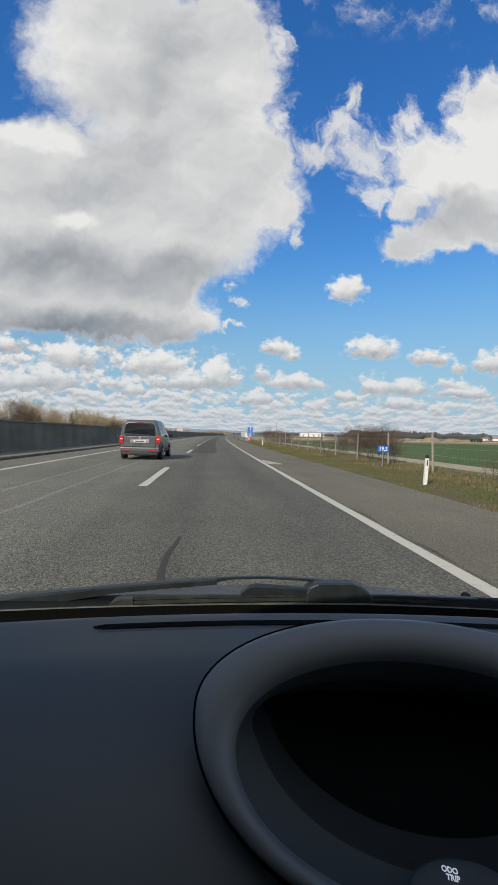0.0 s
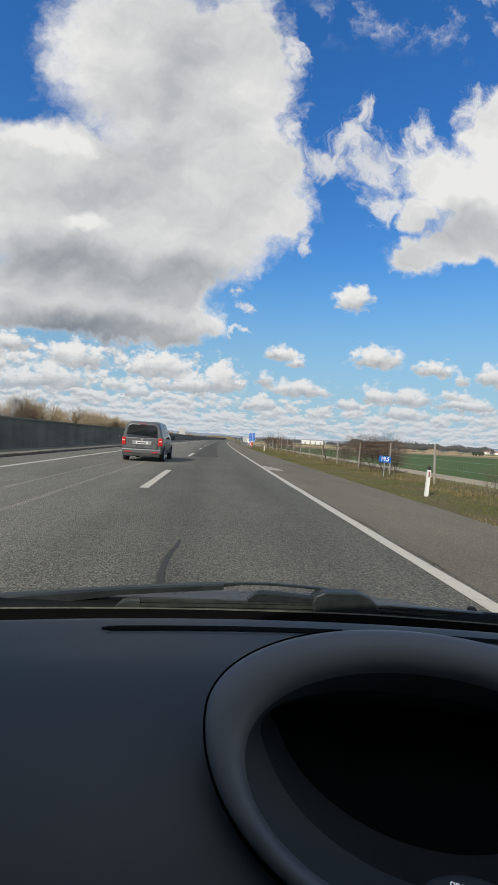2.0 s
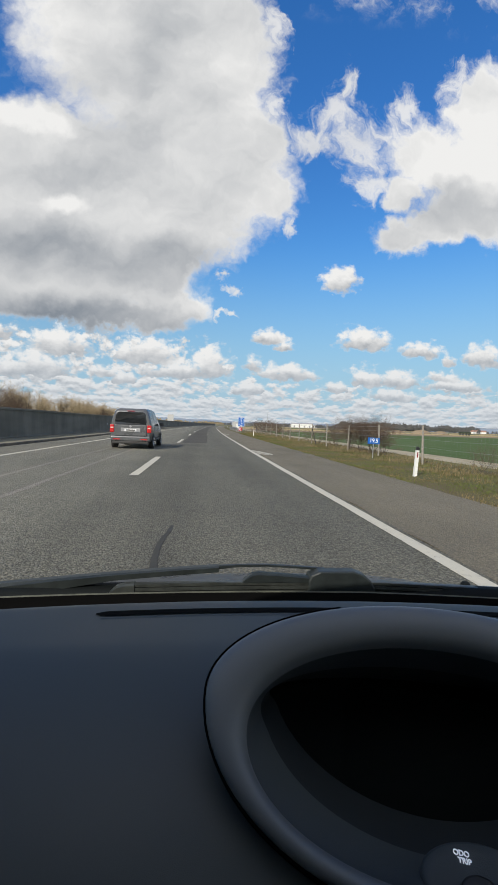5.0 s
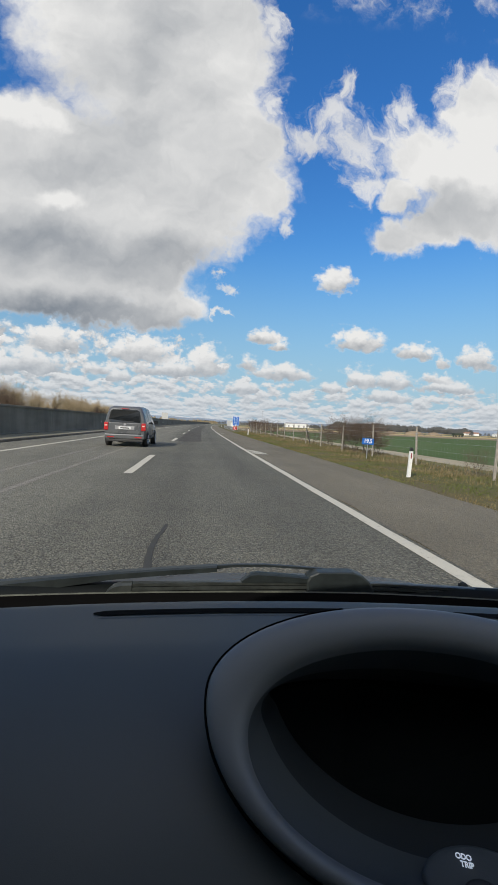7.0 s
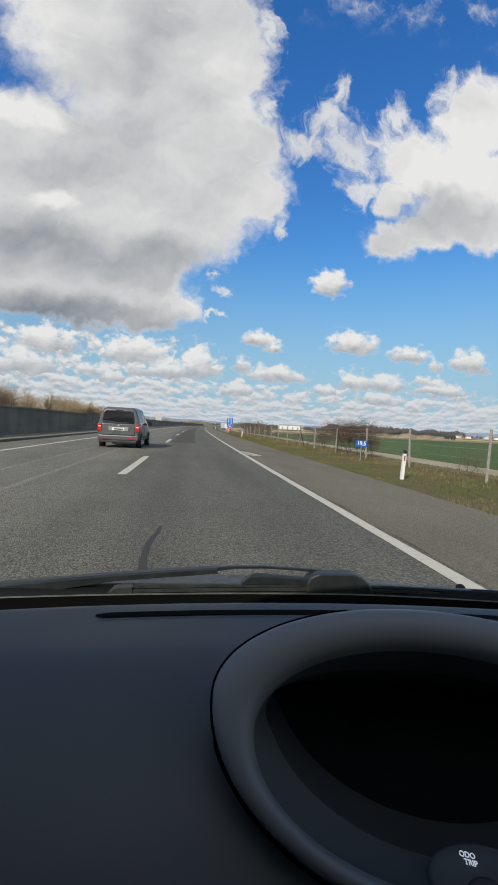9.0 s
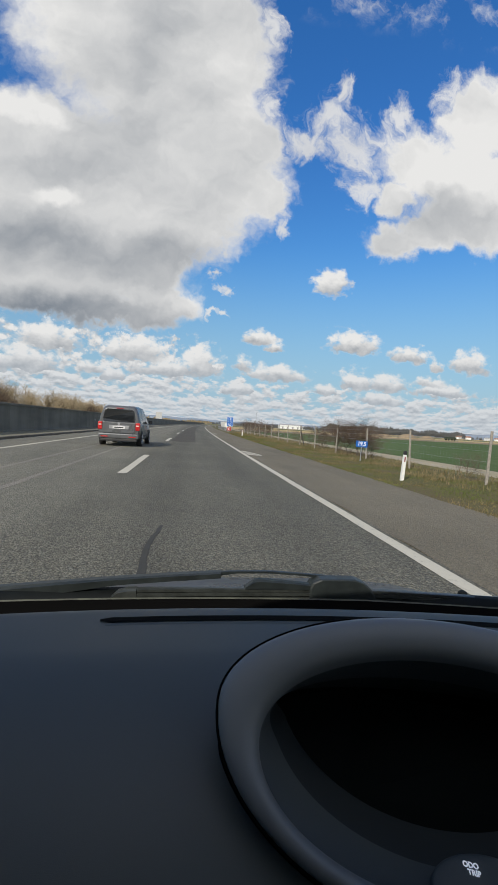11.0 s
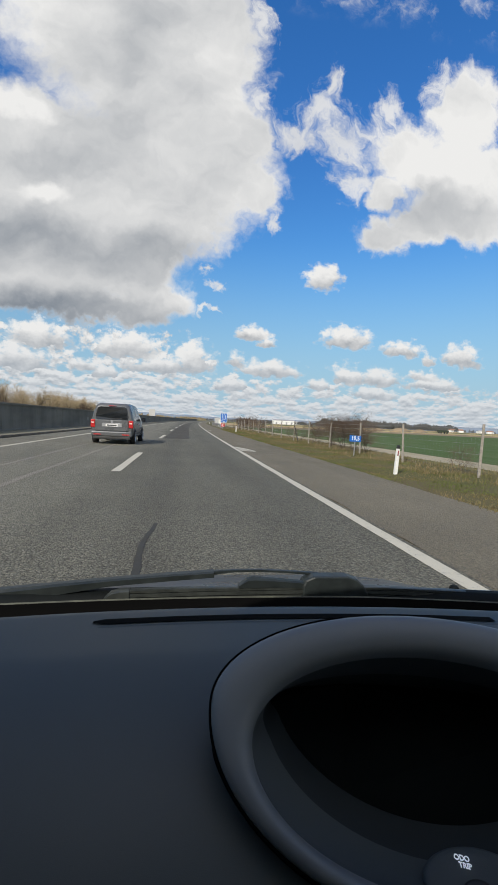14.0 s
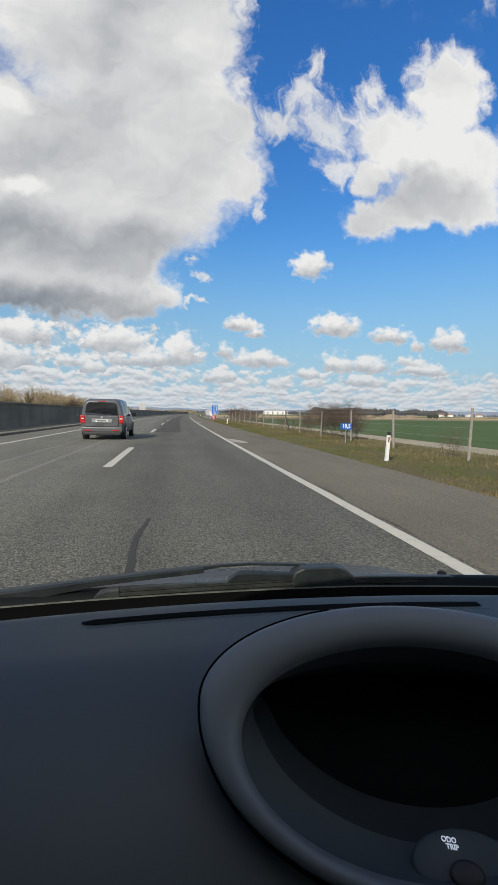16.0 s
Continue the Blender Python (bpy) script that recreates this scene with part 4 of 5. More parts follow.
wood_line("tree_belt", [(330, 1000, 560, 1060, 520), (560, 1060, 760, 1120, 260)], 14, 24, FAR_WOOD, "dark leafless wood far across the fields")
wood_line("tree_belt", [(120, 1100, 330, 1050, 300), (700, 1100, 1400, 1200, 420), (-30, 1300, 200, 1250, 220)], 6, 12, FAR_WOOD, "low far belt of leafless trees and hedges")
wood_line("tree_belt", [(-120, 420, -60, 900, 160), (-60, 900, 60, 1250, 120)], 7, 12, TWIG_PALE, "straw-coloured belt of trees beyond the barrier")


def hills(name, dist, base, amp, seed, label):
    bm = bmesh.new()
    rings = [[], []]
    for k in range(141):
        a = radians(-65 + 130 * k / 140)
        h = base + amp * noise.noise((k * 0.07, seed, 0)) + amp * 0.35 * noise.noise((k * 0.3, seed, 3))
        x, y = dist * math.sin(a), dist * math.cos(a)
        rings[0].append((x, y, -10)), rings[1].append((x * 1.04, y * 1.04, max(2, h)))
    loft(rings, closed=False, bm=bm)
    tagged(link(name, bm, HAZY_HILL), label, "hills", "", "structure")


hills("backdrop_hills", 3300, 34, 20, 2.0, "low hills along the horizon with blue-grey haze in their colour")


# ------------------------------------------------------------------ the van in the other lane
VAN_PAINT = plain("dark grey metallic van paint", (0.15, 0.155, 0.16), 0.30, 0.5, vary=0.06, scale=2)
VAN_GLASS = plain("dark tinted van glass", (0.012, 0.014, 0.016), 0.06, 0.0, vary=0.05, bump=0.0, gloss=1.0)
VAN_TRIM = plain("black bumper plastic", (0.03, 0.03, 0.03), 0.6, vary=0.1)
LAMP_RED = plain("red lamp plastic", (0.45, 0.02, 0.02), 0.25, vary=0.1)
LAMP_PALE = plain("pale lamp plastic", (0.7, 0.55, 0.5), 0.25, vary=0.1)
TYRE = plain("tyre rubber", (0.02, 0.02, 0.02), 0.85, vary=0.2)
ALLOY = plain("alloy wheel", (0.45, 0.45, 0.46), 0.35, 0.7, vary=0.08)
PLATE = plain("white number plate", (0.75, 0.75, 0.74), 0.4, vary=0.03)


def van(at):
    """A small people carrier, seen from behind; y runs forward from the rear bumper, wheels stand on z = 0."""
    ob = empty("van", at, "dark grey metallic people carrier driving in the other lane", "van")
    # cross sections: y, half width at sill, at waist, at roof, z of sill, waist, roof
    sections = [(0.06, 0.80, 0.84, 0.66, 0.42, 1.00, 1.60), (0.12, 0.86, 0.885, 0.68, 0.32, 1.00, 1.74), (0.35, 0.885, 0.895, 0.70, 0.30, 1.01, 1.80),
                (1.2, 0.89, 0.895, 0.72, 0.28, 1.00, 1.82), (2.3, 0.89, 0.895, 0.71, 0.28, 0.98, 1.80), (2.75, 0.89, 0.893, 0.66, 0.28, 0.97, 1.70),
                (3.35, 0.89, 0.885, 0.72, 0.28, 0.96, 1.20), (3.60, 0.885, 0.88, 0.74, 0.28, 0.93, 1.03), (4.15, 0.84, 0.82, 0.66, 0.30, 0.82, 0.88), (4.38, 0.70, 0.68, 0.55, 0.36, 0.66, 0.70)]
    rings = []
    for y, ws, ww, wr, zs, zw, zr in sections:
        half = [(ws * 0.93, zs), (ws, zs + 0.10), (ww * 1.004, (zs + zw) / 2), (ww, zw), (ww * 0.6 + wr * 0.4, zw + (zr - zw) * 0.52), (wr, zr - 0.09 * (zr - zw)), (wr * 0.80, zr)]
        rings.append([(x, y, z) for x, z in half] + [(-x, y, z) for x, z in half[::-1]])
    body = part("body", loft(rings, caps=True), VAN_PAINT, ob, smooth=False)
    for f in body.data.polygons:
        f.use_smooth = len(f.vertices) == 4
    # rear window and tailgate
    part("rear_window", prism([(-0.66, 0.055, 1.08), (0.66, 0.055, 1.08), (0.70, 0.075, 1.20), (0.62, 0.055, 1.58), (0.52, 0.055, 1.64), (-0.52, 0.055, 1.64), (-0.62, 0.055, 1.58), (-0.70, 0.075, 1.20)], (0, -0.018, 0.0)), VAN_GLASS, ob)
    part("brake_light", box(-0.16, 0.16, 0.03, 0.06, 1.665, 1.69, 0.004), LAMP_RED, ob)
    tail = part("tailgate", box(-0.70, 0.70, 0.028, 0.07, 0.58, 1.05, 0.02), VAN_PAINT, ob)
    part("plate_recess", box(-0.42, 0.42, 0.016, 0.026, 0.76, 0.92, 0.004), ALLOY, tail)
    part("number_plate", box(-0.26, 0.26, 0.004, 0.014, 0.775, 0.885, 0.003), PLATE, tail)
    part("plate_bar", box(-0.20, 0.20, -0.001, 0.003, 0.805, 0.855), VAN_TRIM, tail)
    part("badge", rod((0, 0.02, 0.985), (0, 0.008, 0.985), 0.055, 0.05, 16), ALLOY, tail)
    bumper = part("bumper", box(-0.86, 0.86, -0.02, 0.20, 0.34, 0.56, 0.05), VAN_PAINT, ob)
    part("skirt", box(-0.80, 0.80, 0.0, 0.22, 0.22, 0.338, 0.03), VAN_TRIM, bumper)
    for s in (-1, 1):
        part("bumper_reflector", box(s * 0.60 - 0.15, s * 0.60 + 0.15, -0.028, -0.018, 0.40, 0.445, 0.004), LAMP_RED, bumper)
        lamp = part("tail_light", box(min(s * 0.715, s * 0.905), max(s * 0.715, s * 0.905), 0.03, 0.22, 0.72, 1.06, 0.03), LAMP_RED, ob)
        part("reversing_light", box(min(s * 0.75, s * 0.87), max(s * 0.75, s * 0.87), 0.018, 0.03, 0.90, 0.955, 0.006), LAMP_PALE, lamp)
        x = s * 0.897

        def side(name, pts, mat, lift=0.012):
            return part(name, prism([(s * (0.904 - 0.30 * max(0, z - 1.0)), y, z) for y, z in pts], (s * lift, 0, 0)), mat, ob)
        side("side_window", [(0.45, 1.06), (1.30, 1.05), (1.30, 1.60), (0.55, 1.60), (0.42, 1.50)], VAN_GLASS)
        side("side_window", [(1.36, 1.05), (2.10, 1.03), (2.10, 1.58), (1.36, 1.60)], VAN_GLASS)
        side("side_window", [(2.18, 1.03), (3.05, 1.02), (2.62, 1.52), (2.18, 1.57)], VAN_GLASS)
        part("sill_moulding", box(min(x, x + s * 0.02), max(x, x + s * 0.02), 1.12, 3.2, 0.42, 0.50, 0.006), VAN_TRIM, ob)
        mirror = part("mirror", box(min(s * 0.93, s * 1.12), max(s * 0.93, s * 1.12), 2.86, 2.98, 1.02, 1.20, 0.03), VAN_TRIM, ob)
        part("mirror_glass", box(min(s * 0.95, s * 1.10), max(s * 0.95, s * 1.10), 2.850, 2.858, 1.04, 1.18), VAN_GLASS, mirror)
        for y in (1.25, 2.35):
            part("door_handle", box(min(x, x + s * 0.03), max(x, x + s * 0.03), y, y + 0.16, 0.88, 0.91, 0.006), VAN_TRIM, ob)
        for y in (0.78, 3.52):
            arch = bmesh.new()
            ring = [(x + s * 0.006, y + 0.40 * math.cos(radians(a)), 0.32 + 0.40 * math.sin(radians(a))) for a in range(-10, 191, 10)]
            prism(ring, (s * 0.012, 0, 0), arch)
            part("wheel_arch", arch, VAN_TRIM, ob)
            tyre = part("wheel", rod((s * 0.72, y, 0.325), (s * 0.925, y, 0.325), 0.325, 0.325, 28), TYRE, ob, "", True)
            rim = bmesh.new()
            rod((s * 0.926, y, 0.325), (s * 0.932, y, 0.325), 0.06, 0.05, 12, rim)
            for k in range(10):
                a = 2 * math.pi * k / 10
                rod((s * 0.929, y + 0.05 * math.cos(a), 0.325 + 0.05 * math.sin(a)), (s * 0.929, y + 0.22 * math.cos(a), 0.325 + 0.22 * math.sin(a)), 0.014, 0.02, 5, rim)
            part("rim", rim, ALLOY, tyre)
    part("rear_wiper", rod((0.0, 0.028, 1.10), (0.42, 0.028, 1.14), 0.012, 0.008, 6), VAN_TRIM, ob)
    return ob


van(pose(-3.12, 19.6, 0.0, 0, 0, -1.5))

# ------------------------------------------------------------------ the car that carries the camera
car = empty("car_interior", (0, 0, 0), "charcoal car dashboard with hooded oval instrument recess and wiper", "car interior")

# the oval hood round the instruments: a leaning plane and two egg-shaped curves in it
HOOD_AT = Vector((0.273, 0.466, 0.841))
HOOD_OUT = Vector((-0.150, -0.719, 0.679))
HOOD_SIDE = Vector((0.979, -0.204, 0.0))
HOOD_UP = Vector((0.138, 0.665, 0.734))
AWAY = (HOOD_AT - Vector((0, 0, 1.22))).normalized()


def egg(cx, cy, a, top, bottom, out=0.0, count=96, power=2.0):
    ring = []
    for k in range(count):
        g = 2 * math.pi * k / count
        c, s = math.cos(g), math.sin(g)
        e = 2 / power
        px = cx + a * math.copysign(abs(c) ** e, c)
        py = cy + (top if s > 0 else bottom) * math.copysign(abs(s) ** e, s)
        ring.append(HOOD_AT + HOOD_SIDE * px + HOOD_UP * py + HOOD_OUT * out)
    return ring


def blend_rings(a, b, f, out):
    return [p.lerp(q, f) + HOOD_OUT * out for p, q in zip(a, b)]


def make_hood():
    outer = egg(0.03, 0.048, 0.288, 0.126, 0.188)
    inner = egg(0.03, 0.010, 0.232, 0.111, 0.128)
    rings = [[p + AWAY * 0.16 for p in outer], [p + AWAY * 0.03 for p in outer], outer]
    for f, out in ((0.03, 0.004), (0.09, 0.008), (0.22, 0.0115), (0.40, 0.0135), (0.58, 0.0135), (0.74, 0.0115), (0.86, 0.007), (0.95, 0.0)):
        rings.append(blend_rings(outer, inner, f, out))
    lip = blend_rings(outer, inner, 1.0, -0.012)
    rings.append(lip)
    hood = part("instrument_hood", loft(rings), HOOD, car, "grey oval hood rim", True)
    inward = Vector((0.36, 0.93, -0.05)).normalized()
    mouth = list(lip)

    def deeper(f):
        ring = []
        for p in mouth:
            rise = max(0.0, (p - HOOD_AT).dot(HOOD_UP) + 0.03)
            fall = max(0.0, -(p - HOOD_AT).dot(HOOD_UP) - 0.02)
            ring.append(p + inward * 0.145 * f - Vector((0, 0, 1)) * rise * 0.80 * f - HOOD_UP * fall * 0.28 * f ** 0.4)
        return ring
    # ring added to grade the recess shade towards the display
    part("shade_ring", loft([deeper(0.55), deeper(0.78), deeper(1.0)]), SHADE_RING, hood, "near-black ring standing in for recess shade", True)
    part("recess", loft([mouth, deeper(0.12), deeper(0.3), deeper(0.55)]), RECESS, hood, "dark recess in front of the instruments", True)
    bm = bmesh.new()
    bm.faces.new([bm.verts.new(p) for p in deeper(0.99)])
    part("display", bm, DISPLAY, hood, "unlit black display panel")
    # a thin black cord, added to draw the shaded gap along the rim's free edge
    gap_line = []
    for p, q in list(zip(egg(0.03, 0.048, 0.2885, 0.1262, 0.1885), egg(0.03, 0.048, 0.2945, 0.1322, 0.1945)))[30:72]:
        out = (q - p).normalized()
        gap_line.append([p + (out * math.cos(g) + HOOD_OUT * math.sin(g)) * 0.0021 for g in np.linspace(0, 2 * math.pi, 7, endpoint=False)])
    part("gap_line", loft(gap_line, caps=True), GAP, hood, "thin black line standing in for the rim's gap", True)
    # the dark gap round the rim: a black sheet standing for its shade
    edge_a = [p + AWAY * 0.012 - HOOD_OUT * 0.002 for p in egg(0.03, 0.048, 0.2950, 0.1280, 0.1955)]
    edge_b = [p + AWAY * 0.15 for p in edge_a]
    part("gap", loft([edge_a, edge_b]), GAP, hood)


make_hood()


def dash_height(x, y):
    """The dashboard top: a low brow that rolls down towards the seats."""
    t = (0.86 - y) / 0.56
    z = 0.868 - 0.060 * t - 0.155 * max(0.0, t - 0.25) ** 1.6 * 1.6
    return z - 0.010 * (x - 0.2) ** 2


def far_edge(x):
    return 0.862 - 0.09 * (x - 0.12) ** 2 - 0.01 * x


def make_dash():
    cam_at = Vector((0, 0, 1.22))
    bm = bmesh.new()
    xs, ts = np.linspace(-0.62, 1.10, 200), np.linspace(0, 1, 100)
    grid = []
    for t in ts:
        row = []
        for x in xs:
            y = far_edge(x) + (0.20 - far_edge(x)) * t
            row.append(bm.verts.new((x, y, dash_height(x, y) - (0.006 * (1 - t / 0.03) ** 2 if t < 0.03 else 0))))
        grid.append(row)

    def in_mouth(p):
        d = p - cam_at
        k = (HOOD_AT - cam_at).dot(HOOD_OUT) / d.dot(HOOD_OUT)
        q = cam_at + d * k - HOOD_AT
        a, b = q.dot(HOOD_SIDE) - 0.03, q.dot(HOOD_UP) - 0.048
        a /= 0.2912 - 0.0246 * min(1.0, max(0.0, (b + 0.06) / 0.12))
        b /= 0.112 if b > 0 else 0.1915
        return a * a + b * b < 1
    inside = [[in_mouth(v.co) for v in row] for row in grid]
    moved = {}
    for i, row in enumerate(grid):
        for k, v in enumerate(row):
            if not inside[i][k]:
                continue
            rim = []
            for di, dk in ((0, 1), (1, 0), (0, -1), (-1, 0), (1, 1), (-1, 1), (1, -1), (-1, -1)):
                i2, k2 = i + di, k + dk
                if rim and di and dk:
                    break
                if 0 <= i2 < len(grid) and 0 <= k2 < len(row) and not inside[i2][k2]:
                    a, b = v.co.copy(), grid[i2][k2].co.copy()
                    for _ in range(8):
                        m = (a + b) / 2
                        a, b = (m, b) if in_mouth(m) else (a, m)
                    rim.append(b)
            if rim:
                moved[v] = sum(rim, Vector()) / len(rim)
    for i, (r0, r1) in enumerate(zip(grid, grid[1:])):
        for k in range(len(xs) - 1):
            four = (r0[k], r0[k + 1], r1[k + 1], r1[k])
            if all(not f or v in moved for f, v in zip((inside[i][k], inside[i][k + 1], inside[i + 1][k + 1], inside[i + 1][k]), four)):
                if not all((inside[i][k], inside[i][k + 1], inside[i + 1][k + 1], inside[i + 1][k])):
                    bm.faces.new(four)
    for v, at in moved.items():
        v.co = at
    # the front roll and the face below
    low = [bm.verts.new((v.co.x, 0.16, v.co.z - 0.10)) for v in grid[-1]]
    foot = [bm.verts.new((v.co.x, 0.22, 0.35)) for v in grid[-1]]
    for r0, r1 in ((grid[-1], low), (low, foot)):
        for k in range(len(xs) - 1):
            bm.faces.new((r0[k], r0[k + 1], r1[k + 1], r1[k]))
    loose = [v for v in bm.verts if not v.link_faces]
    bmesh.ops.delete(bm, geom=loose, context="VERTS")
    dash = part("dashboard", bm, DASH, car, "charcoal grained dashboard top", True)
    # defroster slot along the windscreen: a flat black strip for the dark opening
    rings = []
    for x in np.linspace(-0.172, 0.62, 40):
        y = far_edge(x) - 0.047
        half = 0.0095 * min(1, (max(0.0, x + 0.172) / 0.012 + 0.1) ** 0.5)
        rings.append([(x, y + half, dash_height(x, y) + 0.0012), (x, y - half, dash_height(x, y) + 0.0012)])
    slot = part("defroster_slot", loft(rings, closed=False), GAP, dash, "narrow black defroster slot")
    rings = []
    for x in np.linspace(-0.160, 0.63, 40):
        y = far_edge(x) - 0.060
        z = dash_height(x, y)
        rings.append([(x, y + 0.004, z - 0.001), (x, y + 0.002, z + 0.0008), (x, y - 0.003, z + 0.0010), (x, y - 0.006, z - 0.001)])
    part("slot_lip", loft(rings, closed=False), DASH, slot, smooth=True)
    # black seal between dashboard and glass, and the cowl outside
    rings = []
    for x in np.linspace(-0.62, 1.10, 60):
        y = far_edge(x)
        rings.append([(x, y - 0.004, 0.845), (x, y + 0.006, 0.853), (x, y + 0.05, 0.82), (x, y + 0.082, 0.822), (x, y + 0.086, 0.8455 - 0.02 * max(0.0, x - 0.40)), (x, y + 0.10, 0.80)])
    # pale olive strip whose colour holds the reflection along the glass edge
    part("edge_glint", loft([[(x, far_edge(x) + 0.0885, 0.8440 - 0.02 * max(0.0, x - 0.40)), (x, far_edge(x) + 0.0915, 0.8468 - 0.02 * max(0.0, x - 0.40)),
                              (x, far_edge(x) + 0.0945, 0.8440 - 0.02 * max(0.0, x - 0.40))] for x in np.linspace(-0.62, 1.10, 60)], closed=False), EDGE_GLINT, car, "thin greenish strip for the reflection at the windscreen's edge")
    part("windscreen_seal", loft(rings, closed=False), GAP, car, "matt black windscreen seal", True)
    rings = []
    for x in np.linspace(-0.66, 1.14, 60):
        y = far_edge(x)
        side = max(0.0, x - 0.40)
        rings.append([(x, y + 0.098, 0.80), (x, y + 0.105, 0.835 - 0.01 * side), (x, y + 0.125, 0.850 - 0.012 * side), (x, y + 0.14, 0.852 - 0.012 * side), (x, y + 0.17, 0.80)])
    part("cowl", loft(rings, closed=False), COWL, car, "black plastic cowl below the windscreen", True)


make_dash()


def make_wiper():
    y = 0.965

    def bar(pts, thick, depth=0.02, at=y):
        """A flat bar through points (x, z), its height given point by point."""
        rings = []
        for (x, z), h in zip(pts, thick):
            rings.append([(x, at - depth / 2, z - h), (x, at - depth / 2, z - h * 0.15), (x, at - depth * 0.2, z), (x, at + depth * 0.4, z), (x, at + depth / 2, z - h)])
        return loft(rings, caps=True)
    arm = part("wiper", bar([(-0.56, 0.842), (-0.40, 0.858), (-0.29, 0.868), (-0.17, 0.8785), (-0.05, 0.8875), (0.06, 0.8945)], [0.045, 0.036, 0.022, 0.014, 0.013, 0.012], 0.026, 0.985), WIPER, car, "black wiper arm lying at the windscreen's foot")
    part("arm_rod", bar([(0.055, 0.8945), (0.10, 0.8970), (0.17, 0.8975), (0.24, 0.8935), (0.31, 0.8885)], [0.009, 0.0055, 0.005, 0.005, 0.006], 0.010, 0.985), WIPER, arm)
    part("blade_end", bar([(-0.180, 0.842), (-0.165, 0.856), (-0.145, 0.8615), (-0.125, 0.8620)], [0.004, 0.016, 0.022, 0.023], 0.022, y), BLADE, arm, "lighter grey end cap of the blade")
    for z, h, d in ((0.8615, 0.0065, 0.016), (0.8535, 0.0075, 0.02), (0.8445, 0.006, 0.014)):
        part("blade", bar([(-0.124, z), (0.05, z + 0.0025), (0.27, z + 0.0035), (0.45, z), (0.80, z - 0.020)], [h] * 5, d, y), BLADE, arm)
    part("rubber", bar([(-0.170, 0.8375), (0.05, 0.8395), (0.27, 0.840), (0.45, 0.836), (0.80, 0.816)], [0.007] * 5, 0.010, y), GAP, arm)
    part("clamp", bar([(0.115, 0.868), (0.135, 0.8825), (0.150, 0.8850), (0.20, 0.8815), (0.27, 0.8750)], [0.004, 0.018, 0.021, 0.017, 0.012], 0.02, y), WIPER, arm)
    # rounded cap over the joint
    rings = []
    outline = [(0.264, 0.832), (0.264, 0.868), (0.270, 0.880), (0.290, 0.8885), (0.375, 0.8880), (0.398, 0.880), (0.415, 0.866), (0.427, 0.848), (0.430, 0.832)]
    cx, cz = 0.345, 0.852
    for f, yy in ((0.93, 0.953), (0.98, 0.955), (1.0, 0.960), (1.0, 0.985)):
        rings.append([(cx + (x - cx) * f, yy, cz + (z - cz) * f) for x, z in outline])
    part("cap", loft(rings, caps=True), WIPER, arm, "rounded dark cap over the wiper joint")
    part("washer_nozzle", loft([[(0.669 + r * math.cos(a), 0.985 + r * math.sin(a), z) for a in np.linspace(0, 5.5, 8)] for r, z in ((0.012, 0.84), (0.011, 0.849), (0.006, 0.853))], caps=True), COWL, car)


make_wiper()


def make_odo():
    base = Vector((0.322, 0.417, 0.738))
    e1 = Vector((0.98, -0.15, 0.0)).normalized()
    e2 = Vector((0.13, 0.90, 0.40)).normalized()
    up = e1.cross(e2)

    def oval(a, b, lift, cx=0.0, cy=0.0):
        return [base + e1 * (cx + a * math.cos(g)) + e2 * (cy + b * math.sin(g)) + up * lift for g in np.linspace(0, 2 * math.pi, 40, endpoint=False)]
    pad = part("button_pad", loft([oval(0.060, 0.032, -0.03), oval(0.060, 0.032, 0.0), oval(0.057, 0.029, 0.003), oval(0.046, 0.021, 0.004)], caps=True), RECESS, car, "raised oval pad for the trip button", True)
    part("trip_button", loft([oval(0.019, 0.0125, 0.004, -0.004, -0.012), oval(0.019, 0.0125, 0.0085, -0.004, -0.012), oval(0.016, 0.010, 0.010, -0.004, -0.012)], caps=True), BLACK_PLASTIC, pad, "black push button", True)
    turn = Matrix((e1, e2, up)).transposed().to_4x4() @ pose(0, 0, 0, 0, 0, -8)
    for words, dy in (("ODO", 0.0068), ("TRIP", 0.0)):
        m = Matrix.Translation(base + e1 * (-0.012 + (0.0015 if dy == 0 else 0)) + e2 * (0.012 + dy) + up * 0.0065) @ turn
        text_mesh("lettering", words, 0.0072, PRINT, m, pad, 0.0001, 0.00024)


make_odo()


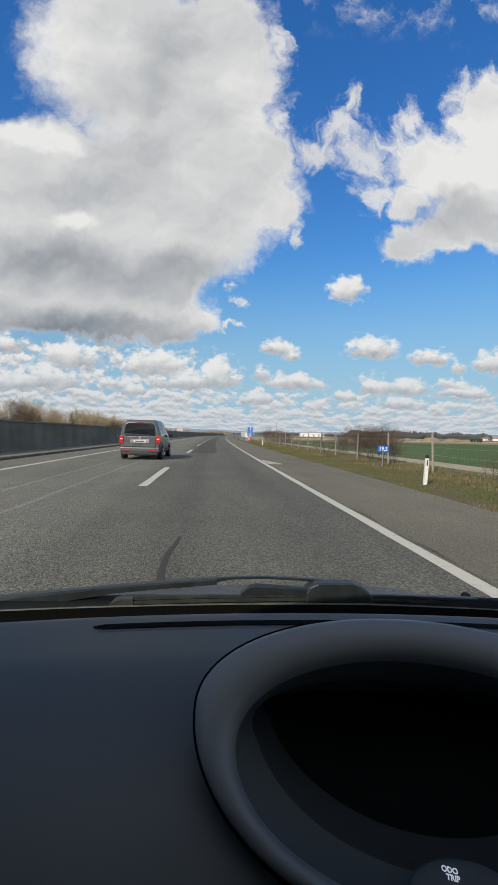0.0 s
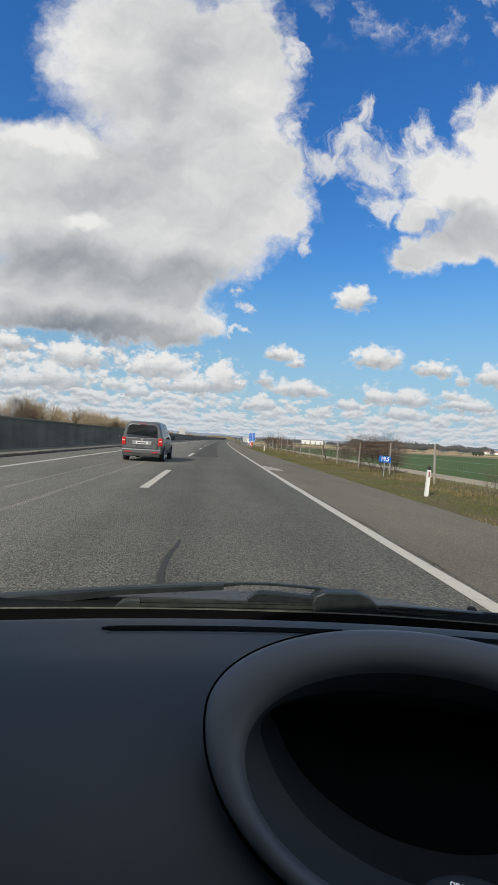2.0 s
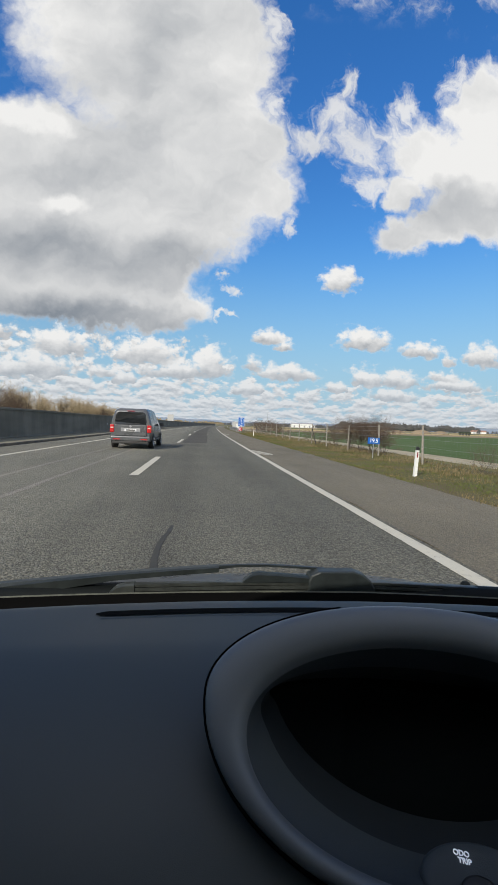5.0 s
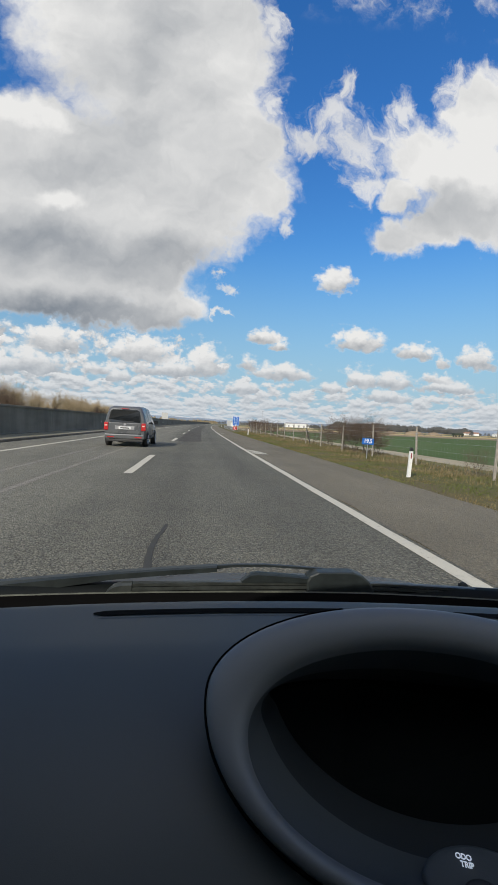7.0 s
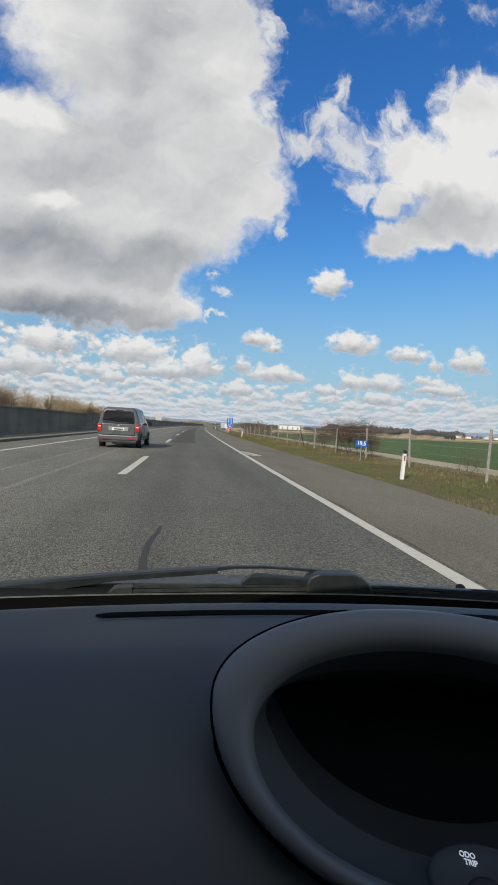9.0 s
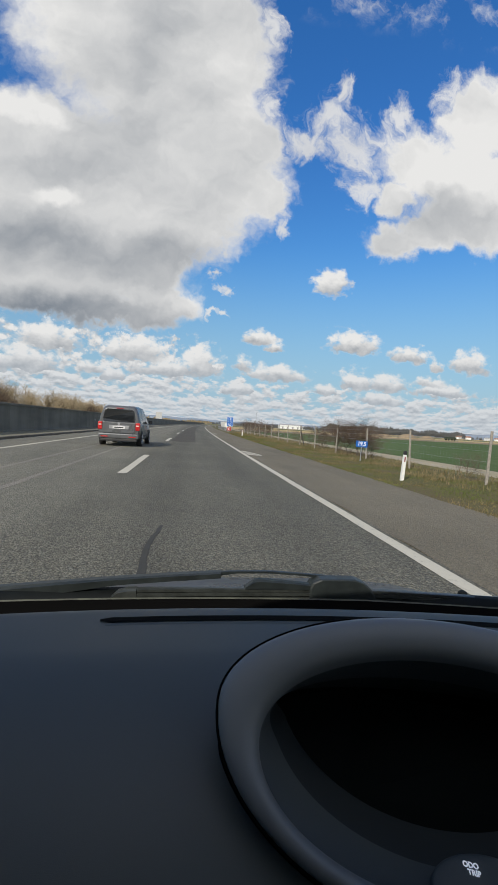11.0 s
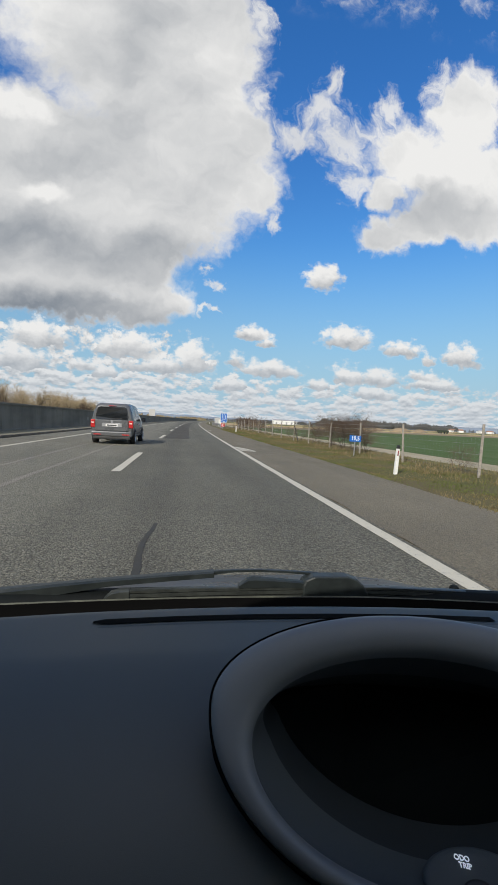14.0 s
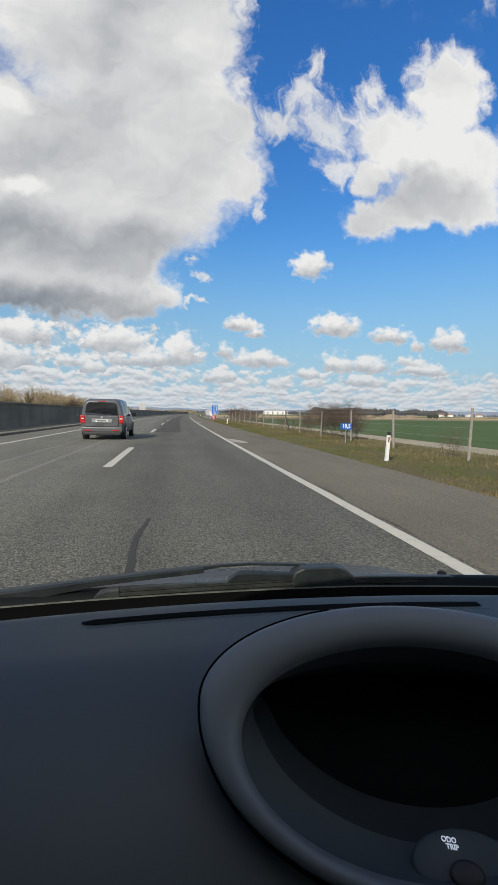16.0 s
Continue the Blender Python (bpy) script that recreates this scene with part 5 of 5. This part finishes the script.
def make_shell():
    """Roof, pillars, doors, tail: unseen, closing and shading the cabin round the camera."""
    # the front edge reaches far enough to keep direct sun off the dashboard
    roof = []
    for y, z in ((0.205, 1.468), (-0.1, 1.49), (-0.9, 1.49), (-1.7, 1.42)):
        roof.append([(x, y - (0.16 * max(0.0, x) ** 2 if y > 0 else 0), z - 0.08 * ((x - 0.25) / 0.7) ** 4) for x in np.linspace(-0.44, 0.94, 12)])
    part("roof", loft(roof, closed=False), HEADLINER, car, "grey cabin headliner", True)
    skin = []
    for y, z in ((0.225, 1.490), (-0.1, 1.520), (-0.9, 1.520), (-1.72, 1.450), (-1.80, 1.400)):
        skin.append([(x, y - (0.16 * max(0.0, x) ** 2 if y > 0 else 0), z - 0.08 * ((x - 0.25) / 0.72) ** 4) for x in np.linspace(-0.47, 0.97, 12)])
    part("roof_skin", loft(skin, closed=False), CAR_PAINT, car, "dark painted outer roof", True)
    part("tail_panel", prism([(-0.69, -1.803, 0.30), (1.19, -1.803, 0.30), (1.19, -1.803, 0.92), (0.97, -1.803, 1.395), (-0.47, -1.803, 1.395), (-0.69, -1.803, 0.92)], (0, -0.03, 0)), CAR_PAINT, car, "dark painted tail panel")
    # added skin outside the sun-blocking panel
    part("side_panel", prism([(-0.693, 0.70, 0.86), (-0.693, -1.78, 0.86), (-0.473, -1.78, 1.46), (-0.473, 0.20, 1.46)], (-0.03, 0, 0)), CAR_PAINT, car, "dark painted side panel")
    for s, x0, x1 in ((-1, -0.66, -0.44), (1, 1.16, 0.94)):
        part("pillar", rod((x0, 0.86, 0.86), (x1, 0.10, 1.42), 0.035, 0.03, 8), HEADLINER, car)
        if s < 0:
            # unseen panel over the left windows, added to block sun from the dashboard
            part("sun_blocker", prism([(x0, 0.70, 0.86), (x0, -1.75, 0.86), (x1, -1.75, 1.46), (x1, 0.20, 1.46)], (s * 0.03, 0, 0)), HEADLINER, car)
        part("door", box(min(x0, x0 + s * 0.08), max(x0, x0 + s * 0.08), -1.7, 0.95, 0.30, 0.90, 0.02), CAR_PAINT, car)
    part("rear_panel", box(-0.66, 1.16, -1.80, -1.70, 0.30, 0.95), HEADLINER, car)
    part("cabin_floor", box(-0.70, 1.20, -1.75, 0.95, 0.22, 0.30), GAP, car)
    bonnet = [[(x, y, z - 0.10 * ((x - 0.25) / 0.8) ** 4) for x in np.linspace(-0.60, 1.10, 12)] for y, z in ((1.02, 0.79), (1.3, 0.74), (1.6, 0.66), (1.78, 0.52), (1.82, 0.35))]
    for x in (-0.58, 1.08):
        for y in (-1.35, 1.25):
            part("wheel", rod((x - 0.08, y, 0.28), (x + 0.08, y, 0.28), 0.28, 0.28, 24), TYRE, car)
    part("underbody", box(-0.56, 1.06, -1.6, 1.6, 0.18, 0.34), GAP, car)
    part("bonnet", loft(bonnet, closed=False), CAR_PAINT, car, "dark short bonnet", True)


make_shell()
